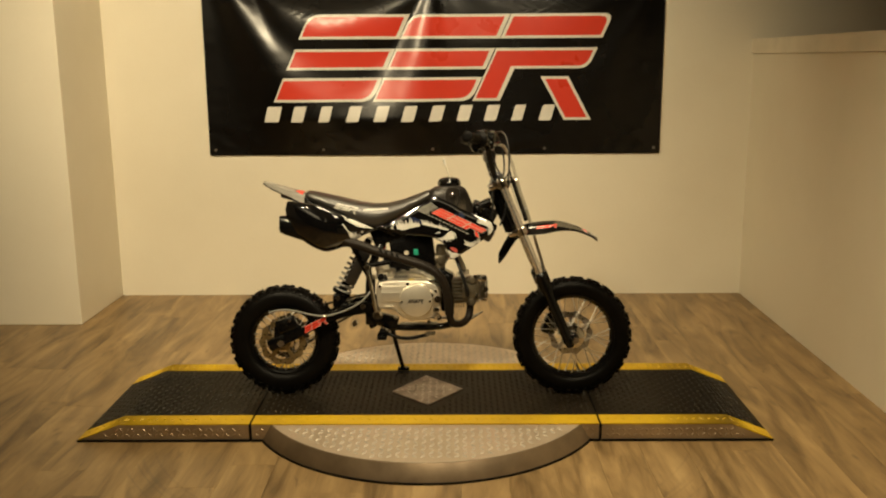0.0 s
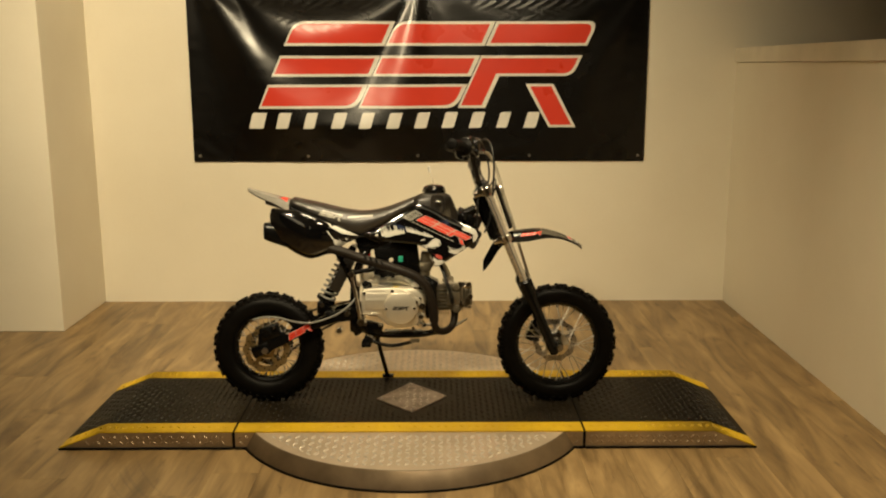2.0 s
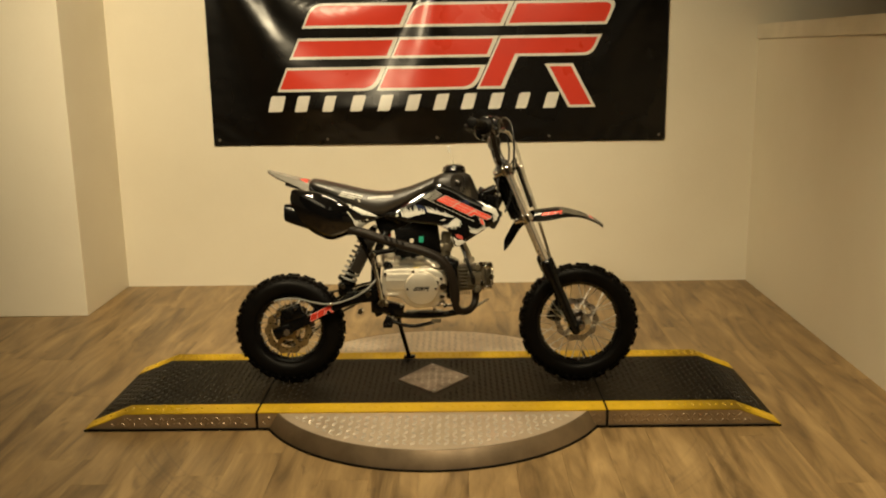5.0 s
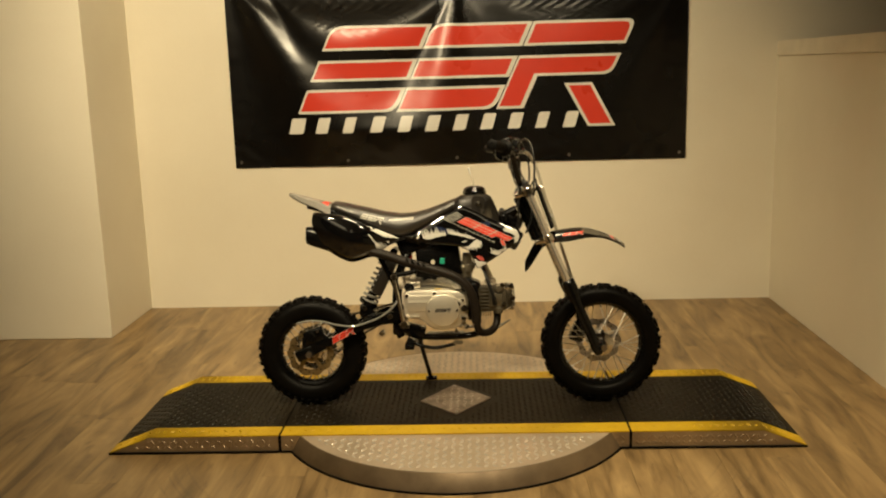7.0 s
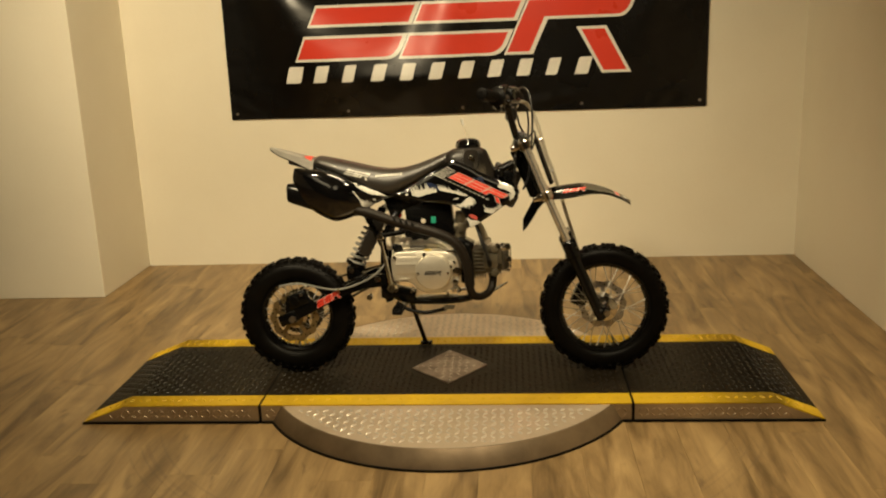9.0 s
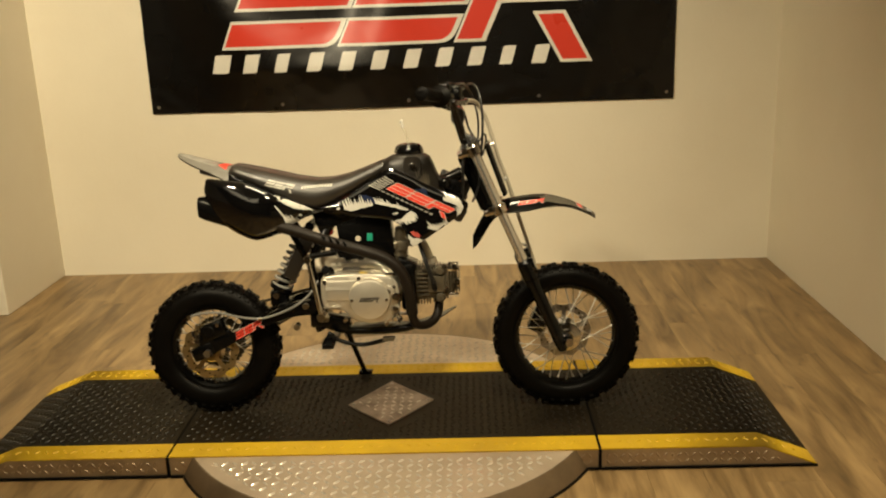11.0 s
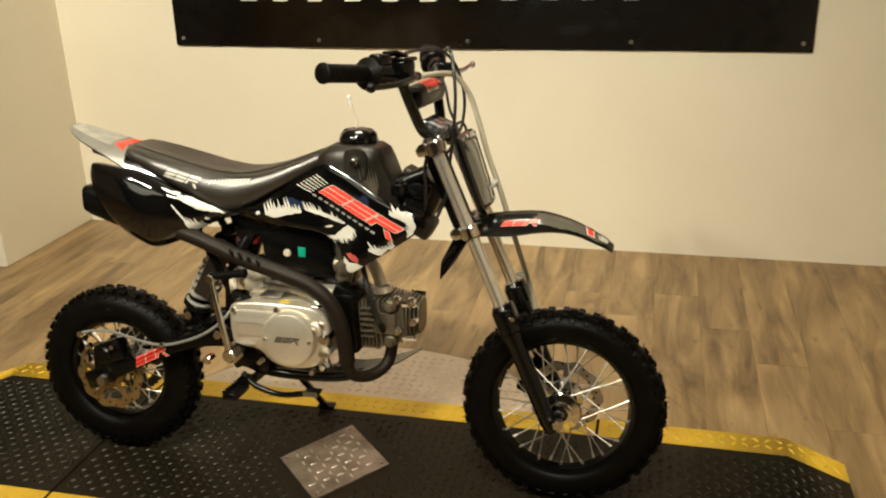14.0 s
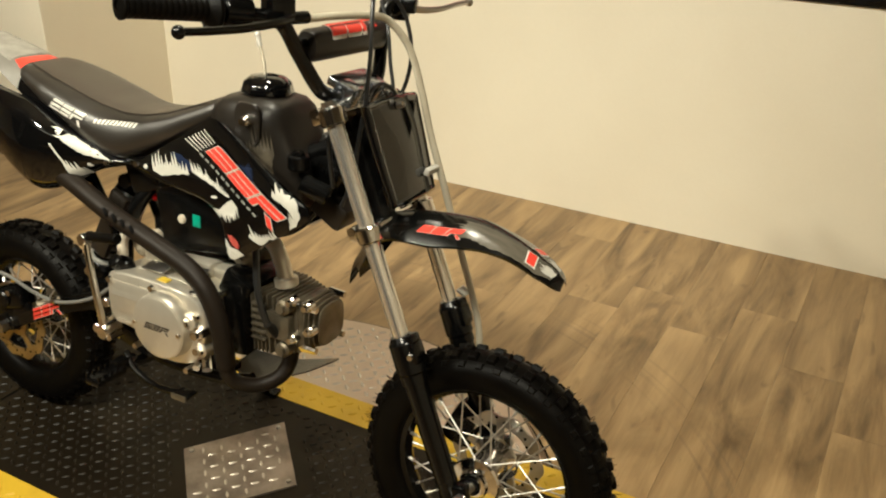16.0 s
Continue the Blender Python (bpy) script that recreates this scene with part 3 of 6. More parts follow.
def skew_block(x0, x1, z0, z1, lean, radius=0.0, corners="tl br"):
    """A block that leans to the right by lean per unit of height, with some corners rounded."""
    out = []
    for tag, (x, z) in (("bl", (x0, z0)), ("br", (x1, z0)), ("tr", (x1, z1)), ("tl", (x0, z1))):
        if radius and tag in corners:
            dirs = {"bl": ((0, 1), (1, 0)), "br": ((-1, 0), (0, 1)), "tr": ((0, -1), (-1, 0)), "tl": ((1, 0), (0, -1))}[tag]
            for k in range(6):
                t = k / 5
                a = ((1 - t) ** 2) * radius
                b = (t ** 2) * radius
                out.append((x + dirs[0][0] * a + dirs[1][0] * b, z + dirs[0][1] * a + dirs[1][1] * b))
        else:
            out.append((x, z))
    return [(x + lean * (z - z0), z) for x, z in out]


def emblem(scale, ox, oz, turn=0.0, squash=1.0, slit=1.0):
    """The red and white emblem as plain slanted blocks: outlines, faces, slot edges and slots, about 1.8 wide and 0.55 high before scaling."""
    L = 0.455
    edge, face, rim, slot = [], [], [], []
    for x in (0.0, 0.53):
        edge.append(skew_block(x, x + 0.526, 0.0, 0.452, L, 0.06))
        face.append(skew_block(x + 0.017, x + 0.509, 0.014, 0.438, L, 0.055))
        rim += [skew_block(x + 0.262 * L, x + 0.526 + 0.262 * L, 0.262, 0.340, L), skew_block(x + 0.112 * L, x + 0.526 + 0.112 * L, 0.112, 0.181, L)]
        slot += [skew_block(x + 0.276 * L - 0.001, x + 0.527 + 0.276 * L, 0.276, 0.326, L), skew_block(x + 0.126 * L - 0.001, x + 0.527 + 0.126 * L, 0.126, 0.167, L)]
    edge += [skew_block(1.061 + 0.168 * L, 1.600 + 0.168 * L, 0.168, 0.452, L, 0.05, "tr br"), skew_block(1.061, 1.208, 0.0, 0.30, L), [(1.424, 0.127), (1.573, 0.127), (1.698, -0.104), (1.552, -0.104)]]
    face += [skew_block(1.079 + 0.182 * L, 1.583 + 0.182 * L, 0.182, 0.438, L, 0.045, "tr br"), skew_block(1.079, 1.190, 0.014, 0.30, L), [(1.450, 0.113), (1.563, 0.113), (1.674, -0.090), (1.561, -0.090)]]
    rim += [skew_block(1.061 + 0.262 * L, 1.600 + 0.262 * L, 0.262, 0.340, L)]
    slot += [skew_block(1.060 + 0.276 * L, 1.601 + 0.276 * L, 0.276, 0.326, L)]
    slot = [[(x, m + (z - m) * slit) for x, z in p] for p in slot for m in [sum(z for _, z in p) / len(p)]]
    c, s = math.cos(radians(turn)), math.sin(radians(turn))
    place = lambda polys: [[(ox + scale * (x * c - z * squash * s), oz + scale * (x * s + z * squash * c)) for x, z in p] for p in polys]
    return place(edge), place(face), place(rim), place(slot)


def banner_print(name, polygons, mat, lift, label=""):
    stickers(name, polygons, mat, banner, ban_tree, lift, 0.0125, label)


edge, face, rim, slot = emblem(1.0, -0.846, 1.074)
banner_print("emblem_outline", edge, WHITE, 0.0012, "white outline block")
banner_print("emblem_face", face, RED, 0.0020, "red block")
banner_print("slot_edge", rim, WHITE, 0.0028)
banner_print("emblem_slot", slot, BANNER, 0.0036)
bars = []
for k in range(11):
    x = -0.905 + k * 0.1475
    w = 0.080 if k in (0,) else 0.058 if k in (2, 9) else 0.066
    bars.append(skew_block(x, x + w, 0.968, 1.052, 0.28, 0.012))
banner_print("caption_bar", bars, WHITE, 0.0014, "white bar")
for x, z in [(x, z) for x in (BAN_X0 + 0.03, BAN_X0 + 0.62, 0.0, BAN_X1 - 0.62, BAN_X1 - 0.03) for z in (BAN_Z0 + 0.028, BAN_Z1 - 0.03)]:
    bm = bmesh.new()
    d = cloth(x, z)
    lathe_y(bm, [(0.008, -0.001), (0.006, -0.0025), (0.004, -0.001), (0.006, 0.001)], x, z, 16, -d)
    part("eyelet", bm, STEEL, banner)
    bm = bmesh.new()
    cyl(bm, (x, 0.0, z), (x, -d - 0.003, z), 0.002, 0.003, 8)
    part("nail", bm, STEEL, banner)

# ---- the dirt bike: x ahead, y to its left, z up from its tyres' contact line ----
bike = thing("dirt_bike", "small black dirt bike with red and white graphics, on its stand", "motorcycle", pose(0, 0, 0.0665, 0, 0, 0.3) @ pose(0, 0, 0, -6))
REAR, FRONT = (-0.523, 0.203), (0.552, 0.2145)


def tyre_mesh(cx, cz, radius, inner, half):
    """The carcass of a tyre round an axle along y."""
    bm = bmesh.new()
    body = radius - 0.0065
    wall = (body - inner)
    prof = [(inner, -half * 0.62), (inner + wall * 0.10, -half * 0.78), (inner + wall * 0.25, -half * 0.90), (inner + wall * 0.55, -half * 0.98), (inner + wall * 0.8, -half * 0.82), (body - 0.004, -half * 0.5), (body, -half * 0.18),
            (body, half * 0.18), (body - 0.004, half * 0.5), (inner + wall * 0.8, half * 0.82), (inner + wall * 0.55, half * 0.98), (inner + wall * 0.25, half * 0.90), (inner + wall * 0.10, half * 0.78), (inner, half * 0.62)]
    return lathe_y(bm, prof, cx, cz, 72)


def tread_knobs(owner, cx, cz, radius, inner, half, count):
    """Rubber knobs in five rows round the tyre; knobs of one row share a mesh."""
    body = radius - 0.0065
    for row, (yo, tilt, rise, wy, wl, tall) in enumerate(((-0.78, -55, 0.82, 0.010, 0.012, 0.0024), (-0.42, -24, 0.975, 0.014, 0.0140, 0.0062), (0.0, 0, 1.0, 0.016, 0.0150, 0.0062), (0.42, 24, 0.975, 0.014, 0.0140, 0.0062), (0.78, 55, 0.82, 0.010, 0.012, 0.0024))):
        r = inner + (body - inner) * rise if rise < 0.9 else body * (1 - (1 - rise) * 0.4)
        m = Matrix.Translation((r, yo * half, 0)) @ Matrix.Rotation(radians(tilt), 4, "Z")
        bm = bmesh.new()
        low = [bm.verts.new(m @ Vector((-0.004, sy * wy * 0.62, sz * wl * 0.62))) for sy, sz in ((-1, -1), (1, -1), (1, 1), (-1, 1))]
        mid = [bm.verts.new(m @ Vector((tall - 0.0015, sy * wy * 0.50, sz * wl * 0.50))) for sy, sz in ((-1, -1), (1, -1), (1, 1), (-1, 1))]
        high = [bm.verts.new(m @ Vector((tall, sy * wy * 0.38, sz * wl * 0.38))) for sy, sz in ((-1, -1), (1, -1), (1, 1), (-1, 1))]
        bm.faces.new(high)
        ring_faces(bm, low, mid)
        ring_faces(bm, mid, high)
        bmesh.ops.recalc_face_normals(bm, faces=bm.faces[:])
        me = bpy.data.meshes.new("tread_knob")
        bm.to_mesh(me)
        bm.free()
        me.materials.append(RUBBER)
        for k in range(count):
            if row == 2 and k % 2:
                continue
            a = 2 * math.pi * (k + (0.5 if row % 2 else 0.0)) / count
            ob = new("tread_knob", me)
            ob.parent = owner
            ob.matrix_local = Matrix.Translation((cx, 0, cz)) @ Matrix.Rotation(-a, 4, "Y")


def wheel(name, centre, radius, rim_r, half, disc_y, disc_r, disc_mat, hub_half, shift_y=0.0):
    cx, cz = centre
    bm = bmesh.new()
    lathe_y(bm, [(rim_r + 0.008, -half * 0.66), (rim_r + 0.009, -half * 0.52), (rim_r - 0.004, -half * 0.40), (rim_r - 0.010, 0), (rim_r - 0.004, half * 0.40), (rim_r + 0.009, half * 0.52), (rim_r + 0.008, half * 0.66), (rim_r + 0.004, half * 0.5), (rim_r + 0.002, 0), (rim_r + 0.004, -half * 0.5)], cx, cz, 72)
    rim = part(name, bm, SATIN, bike, "spoked wheel with a black rim and knobbly tyre")
    part("tyre", tyre_mesh(cx, cz, radius, rim_r + 0.004, half), RUBBER, rim, "black knobbly off-road tyre", 60)
    tread_knobs(rim, cx, cz, radius, rim_r + 0.004, half, 42)
    # moulding whiskers left on a new tyre
    bm = bmesh.new()
    rnd = random.Random(5)
    for k in range(150):
        a, y = 2 * math.pi * rnd.random(), rnd.choice((-0.62, -0.42, 0.0, 0.42, 0.62)) * half
        r0 = radius - 0.004 - (0.007 if abs(y) > 0.5 * half else 0.0)
        d = Vector((math.cos(a), rnd.uniform(-0.3, 0.3) + y / half * 0.5, math.sin(a)))
        p0 = Vector((cx + r0 * math.cos(a), y, cz + r0 * math.sin(a)))
        cyl(bm, p0, p0 + d * rnd.uniform(0.006, 0.011), 0.0008, 0.0003, 4)
    tagged(part("rubber_whisker", bm, RUBBER, rim), kind="stuff")
    bm = bmesh.new()
    lathe_y(bm, [(0.010, -hub_half), (0.017, -hub_half - 0.002), (0.024, -hub_half), (0.026, -hub_half + 0.008), (0.041, -hub_half + 0.011), (0.043, -hub_half + 0.014), (0.041, -hub_half + 0.019), (0.028, -hub_half + 0.025), (0.024, 0), (0.028, hub_half - 0.025), (0.041, hub_half - 0.019), (0.043, hub_half - 0.014), (0.026, hub_half - 0.008), (0.024, hub_half), (0.010, hub_half)], cx, cz, 32)
    part("hub", bm, CHROME, rim, "polished hub")
    bm = bmesh.new()
    lathe_y(bm, [(0.009, -hub_half - 0.004), (0.015, -hub_half - 0.004), (0.016, -hub_half - 0.0015), (0.009, -hub_half - 0.0015)], cx, cz, 28)
    part("bearing_seal", bm, BASE_RUBBER, rim, "black bearing seal")
    rnd = random.Random(7)
    for k in range(36):
        a = 2 * math.pi * k / 36
        sgn = -1 if k % 2 else 1
        b = a + radians(38) * (1 if (k // 2) % 2 else -1)
        p0 = (cx + 0.039 * math.cos(b), sgn * (hub_half - 0.015), cz + 0.039 * math.sin(b))
        p1 = (cx + (rim_r - 0.006) * math.cos(a), sgn * half * 0.12, cz + (rim_r - 0.006) * math.sin(a))
        bm = bmesh.new()
        cyl(bm, p0, p1, 0.0014, None, 6)
        d = Vector(p0) - Vector(p1)
        cyl(bm, p1, Vector(p1) + d.normalized() * 0.012, 0.003, None, 6)
        part("spoke", bm, SPOKE, rim)
    # brake disc with a wavy rim and drilled face
    bm = bmesh.new()
    inner_r = disc_r * 0.74
    outer, inner_v = [], []
    for y in (disc_y - 0.0015, disc_y + 0.0015):
        ro, ri = [], []
        for k in range(120):
            a = 2 * math.pi * k / 120
            wave = disc_r + 0.0032 * math.cos(a * 10)
            ro.append(bm.verts.new((cx + wave * math.cos(a), y, cz + wave * math.sin(a))))
            ri.append(bm.verts.new((cx + inner_r * math.cos(a), y, cz + inner_r * math.sin(a))))
        ring_faces(bm, ro, ri)
        outer.append(ro)
        inner_v.append(ri)
    ring_faces(bm, outer[0], outer[1])
    ring_faces(bm, inner_v[0], inner_v[1])
    for k in range(5):
        a = 2 * math.pi * k / 5 + 0.3
        box(bm, (cx + inner_r * 0.78 * math.cos(a), disc_y, cz + inner_r * 0.78 * math.sin(a)), (inner_r * 0.62, 0.003, 0.014), Matrix.Rotation(-a, 4, "Y"))
    lathe_y(bm, [(0.020, -0.002), (0.032, -0.002), (0.032, 0.002), (0.020, 0.002)], cx, cz, 32, disc_y)
    disc_part = part("brake_disc", bm, disc_mat, rim, "drilled wavy brake disc")
    bm = bmesh.new()
    for k in range(30):
        a = 2 * math.pi * k / 30
        r = disc_r * (0.77 if k % 3 == 0 else 0.85 if k % 3 == 1 else 0.93)
        for s in (-1, 1):
            cyl(bm, (cx + r * math.cos(a), disc_y, cz + r * math.sin(a)), (cx + r * math.cos(a), disc_y + s * 0.0019, cz + r * math.sin(a)), 0.0028, None, 8)
    part("disc_holes", bm, BASE_RUBBER, rim)
    rim.location = (0, shift_y, 0)
    return rim


front_wheel = wheel("front_wheel", FRONT, 0.2220, 0.150, 0.038, 0.048, 0.082, STEEL, 0.052, -0.009)
rear_wheel = wheel("rear_wheel", REAR, 0.2055, 0.122, 0.044, -0.058, 0.084, BRASSY, 0.052)


def simple(name, mat, make, parent=None, label=""):
    bm = bmesh.new()
    make(bm)
    return part(name, bm, mat, parent or bike, label)


# axles
simple("front_axle", STEEL, lambda bm: (cyl(bm, (FRONT[0], -0.106, FRONT[1]), (FRONT[0], 0.092, FRONT[1]), 0.007), cyl(bm, (FRONT[0], -0.118, FRONT[1]), (FRONT[0], -0.100, FRONT[1]), 0.012, 0.010, 6), cyl(bm, (FRONT[0], -0.065, FRONT[1]), (FRONT[0], -0.05, FRONT[1]), 0.014)), label="steel axle with a hexagon nut")
simple("rear_axle", STEEL, lambda bm: (cyl(bm, (REAR[0], -0.088, REAR[1]), (REAR[0], 0.095, REAR[1]), 0.007), cyl(bm, (REAR[0], -0.099, REAR[1]), (REAR[0], -0.084, REAR[1]), 0.012, None, 6), cyl(bm, (REAR[0], -0.068, REAR[1]), (REAR[0], -0.05, REAR[1]), 0.016)), label="steel axle with a hexagon nut")

# ---- fork, clamps, bars ----
TOPF, LOWF = Vector((0.2755, 0, 0.806)), Vector((0.525, 0, 0.217))
NEAR_LEG, FAR_LEG = -0.089, 0.075
ALONG = (LOWF - TOPF).normalized()


def on_fork(z, y, ahead=0.0):
    """A point on a fork leg's axis at height z, or ahead of it."""
    p = TOPF + ALONG * ((z - TOPF.z) / ALONG.z)
    return Vector((p.x + ahead * 0.91, y, p.z + ahead * 0.41))


for y in (NEAR_LEG, FAR_LEG):
    out = 1 if y > 0 else -1
    simple("fork_tube", STANCHION, lambda bm: (cyl(bm, on_fork(0.796, y), on_fork(0.42, y), 0.0134, None, 24, 0.002)), label="chrome fork stanchion")
    slider = simple("fork_slider", SATIN, lambda bm: (cyl(bm, on_fork(0.44, y), on_fork(0.205, y), 0.0195, 0.0178, 24), cyl(bm, on_fork(0.459, y), on_fork(0.452, y), 0.0175, 0.0215, 24), cyl(bm, on_fork(0.452, y), on_fork(0.402, y), 0.0235, 0.0240, 24, 0.003), cyl(bm, on_fork(0.402, y), on_fork(0.388, y), 0.0215, None, 24)), label="black lower fork leg with a collar")
    simple("guard_bracket", SATIN, lambda bm: (box(bm, on_fork(0.432, y, 0.016), (0.020, 0.032, 0.036), Matrix.Rotation(radians(-23), 4, "Y"), 0.005), box(bm, on_fork(0.452, y, 0.019), (0.014, 0.026, 0.016), Matrix.Rotation(radians(-23), 4, "Y"), 0.004)), slider, "black guard bracket on the fork collar")
    simple("collar_bolt", CHROME, lambda bm: cyl(bm, on_fork(0.430, y + out * 0.014, 0.018), on_fork(0.430, y + out * 0.022, 0.018), 0.005, None, 6), slider)
    simple("axle_lug", SATIN, lambda bm: (cyl(bm, on_fork(0.235, y), on_fork(0.186, y), 0.0185, 0.0150, 20, 0.004), box(bm, (0.539, y, 0.213), (0.040, 0.026, 0.036), Matrix.Rotation(radians(-10), 4, "Y"), 0.006)), slider)
    simple("fork_cap", CHROME, lambda bm: cyl(bm, on_fork(0.795, y), on_fork(0.803, y), 0.013, 0.011, 6))
for z, name, thick in ((0.782, "top_clamp", 0.026), (0.612, "lower_clamp", 0.024)):
    def clamp(bm):
        m = Matrix.Rotation(math.atan2(ALONG.x, -ALONG.z) * -1, 4, "Y")
        for y in (NEAR_LEG, FAR_LEG):
            cyl(bm, on_fork(z + thick / 2, y), on_fork(z - thick / 2, y), 0.0205, None, 24, 0.003)
            cyl(bm, on_fork(z, y - 0.018 * (1 if y > 0 else -1)) + Vector((-0.026, 0, 0)), on_fork(z, y + 0.012 * (1 if y > 0 else -1)) + Vector((-0.026, 0, 0)), 0.0075, None, 8)
            box(bm, on_fork(z, y) + Vector((-0.02, 0, -0.004)), (0.03, 0.016, thick * 0.9), m, 0.004)
        box(bm, on_fork(z, 0) + Vector((-0.022, 0, -0.008)), (0.05, 0.145, thick * 0.8), m, 0.006)
    simple(name, CHROME, clamp, label="bright metal fork clamp")
simple("steering_head", SATIN, lambda bm: cyl(bm, on_fork(0.775, 0) + Vector((-0.028, 0, -0.012)), on_fork(0.62, 0) + Vector((-0.028, 0, -0.012)), 0.024, None, 24), label="black steering head tube")
simple("bar_clamp", BLUE_STEEL, lambda bm: [box(bm, (0.264, y, 0.800), (0.036, 0.034, 0.060), pose(0, 0, 0, 0, 20), 0.006) for y in (-0.032, 0.032)] + [box(bm, (0.259, 0, 0.825), (0.038, 0.10, 0.016), pose(0, 0, 0, 0, 20), 0.004)], label="bright zinc handlebar clamp")
BAR = [(0.150, 0.362, 0.951), (0.185, 0.27, 0.942), (0.222, 0.175, 0.931), (0.226, 0.14, 0.919), (0.236, 0.115, 0.876), (0.250, 0.085, 0.825), (0.255, 0.06, 0.810), (0.256, 0.03, 0.808), (0.256, -0.03, 0.808), (0.255, -0.06, 0.810), (0.250, -0.085, 0.825), (0.236, -0.115, 0.876), (0.226, -0.14, 0.919), (0.222, -0.175, 0.931), (0.185, -0.27, 0.942), (0.150, -0.362, 0.951)]
simple("handlebar", SATIN, lambda bm: tube(bm, BAR, 0.0112, 14, 6), label="black steel handlebar")
simple("crossbar", SATIN, lambda bm: cyl(bm, (0.234, -0.116, 0.890), (0.234, 0.116, 0.890), 0.007))
pad_bm = bmesh.new()
loft(pad_bm, [[(0.238 + r * 0.020 * math.copysign(abs(math.cos(a)) ** 0.75, math.cos(a)), y, 0.886 + r * 0.024 * math.copysign(abs(math.sin(a)) ** 0.75, math.sin(a))) for a in (2 * math.pi * k / 20 for k in range(20))] for y, r in ((-0.098, 0.86), (-0.092, 1), (0.092, 1), (0.098, 0.86))])
pad_tree = tree_of(pad_bm)
pad = part("bar_pad", pad_bm, MATT, bike, "black foam crossbar pad with a red print")
fe, ff, fr, fs = emblem(0.078, 0.2575, -0.060, 90, 0.95, 0.7)
stickers("pad_print_outline", fe, WHITE, pad, pad_tree, 0.0008, 0.006, "white outline block", axis=2)
stickers("pad_print", ff, RED, pad, pad_tree, 0.0014, 0.006, "red printed block", axis=2)
stickers("pad_print_slot", fs, MATT, pad, pad_tree, 0.0020, 0.006, axis=2)
for sgn in (-1, 1):
    g0, g1 = Vector((0.193, sgn * 0.246, 0.9425)), Vector((0.150, sgn * 0.364, 0.9515))
    def grip(bm):
        d = (g1 - g0)
        stops = [(-0.03, 0.012), (-0.03, 0.027), (-0.01, 0.030), (0.03, 0.030), (0.06, 0.024), (0.09, 0.0172)]
        for k in range(13):
            stops += [(0.10 + 0.066 * k, 0.0158), (0.11 + 0.066 * k, 0.0164), (0.146 + 0.066 * k, 0.0164), (0.156 + 0.066 * k, 0.0158)]
        stops += [(0.97, 0.0165), (0.98, 0.0185), (1.01, 0.0185), (1.02, 0.0165), (1.02, 0.006)]
        u = d.orthogonal().normalized()
        v = d.normalized().cross(u)
        loft(bm, [[g0 + d * t + (u * math.cos(a) + v * math.sin(a)) * r for a in (2 * math.pi * j / 24 for j in range(24))] for t, r in stops])
    hand = simple("grip", RUBBER, grip, label="black ribbed rubber grip")
    simple("grip_end", SATIN, lambda bm: lathe_y(bm, [(0.006, 0), (0.006, sgn * -0.004), (0.003, sgn * -0.004)], g1.x, g1.z, 16, g1.y + sgn * 0.004, False), hand)
# throttle housing, switch box, levers
simple("throttle_housing", SATIN, lambda bm: (cyl(bm, (0.196, -0.238, 0.943), (0.212, -0.196, 0.937), 0.0225, None, 24, 0.004), box(bm, (0.206, -0.214, 0.966), (0.03, 0.035, 0.022), pose(0, 0, 0, 0, 0, -22), 0.005), tube(bm, [(0.21, -0.20, 0.975), (0.222, -0.17, 0.976), (0.235, -0.14, 0.968)], 0.006, 8)), label="black throttle housing")
simple("brake_master", SATIN, lambda bm: (box(bm, (0.234, -0.160, 0.944), (0.034, 0.040, 0.036), pose(0, 0, 0, 0, 0, -20), 0.006), box(bm, (0.235, -0.160, 0.965), (0.038, 0.044, 0.008), pose(0, 0, 0, 0, 0, -20), 0.003), cyl(bm, (0.245, -0.15, 0.93), (0.252, -0.118, 0.930), 0.009)), label="black brake master cylinder")
simple("brake_lever", SATIN, lambda bm: (tube(bm, [(0.258, -0.165, 0.932), (0.262, -0.20, 0.930), (0.256, -0.25, 0.927), (0.243, -0.30, 0.926), (0.231, -0.345, 0.927)], (0.0085, 0.006), 10, 6, 0.8), bmesh.ops.create_uvsphere(bm, u_segments=12, v_segments=8, radius=0.009, matrix=Matrix.Translation((0.23, -0.35, 0.927)))), label="black brake lever with a ball end")
simple("lever_perch", SATIN, lambda bm: (cyl(bm, (0.226, 0.165, 0.927), (0.214, 0.195, 0.930), 0.020, None, 20, 0.003), box(bm, (0.243, 0.18, 0.926), (0.035, 0.03, 0.024), pose(0, 0, 0, 0, 0, 20), 0.004), cyl(bm, (0.205, 0.215, 0.930), (0.197, 0.235, 0.932), 0.030, None, 28, 0.004), box(bm, (0.216, 0.206, 0.910), (0.03, 0.03, 0.026), pose(0, 0, 0, 0, 0, 20), 0.006)), label="black lever perch and switch")
simple("clutch_lever", STEEL, lambda bm: (tube(bm, [(0.250, 0.175, 0.922), (0.260, 0.215, 0.918), (0.264, 0.265, 0.917), (0.264, 0.325, 0.921), (0.261, 0.376, 0.921)], (0.0075, 0.005), 10, 6, 0.8), bmesh.ops.create_uvsphere(bm, u_segments=12, v_segments=8, radius=0.008, matrix=Matrix.Translation((0.261, 0.382, 0.921)))), label="worn metal hand lever")

# the bars sit a little lower and further ahead in their clamp
for ob in bike.children:
    if ob.name.split(".")[0] in ("handlebar", "crossbar", "bar_pad", "grip", "throttle_housing", "brake_master", "brake_lever", "lever_perch", "clutch_lever", "bar_clamp"):
        ob.location = (0.006, 0, -0.005)

# ---- number plate, fender ----
plate_bm = bmesh.new()
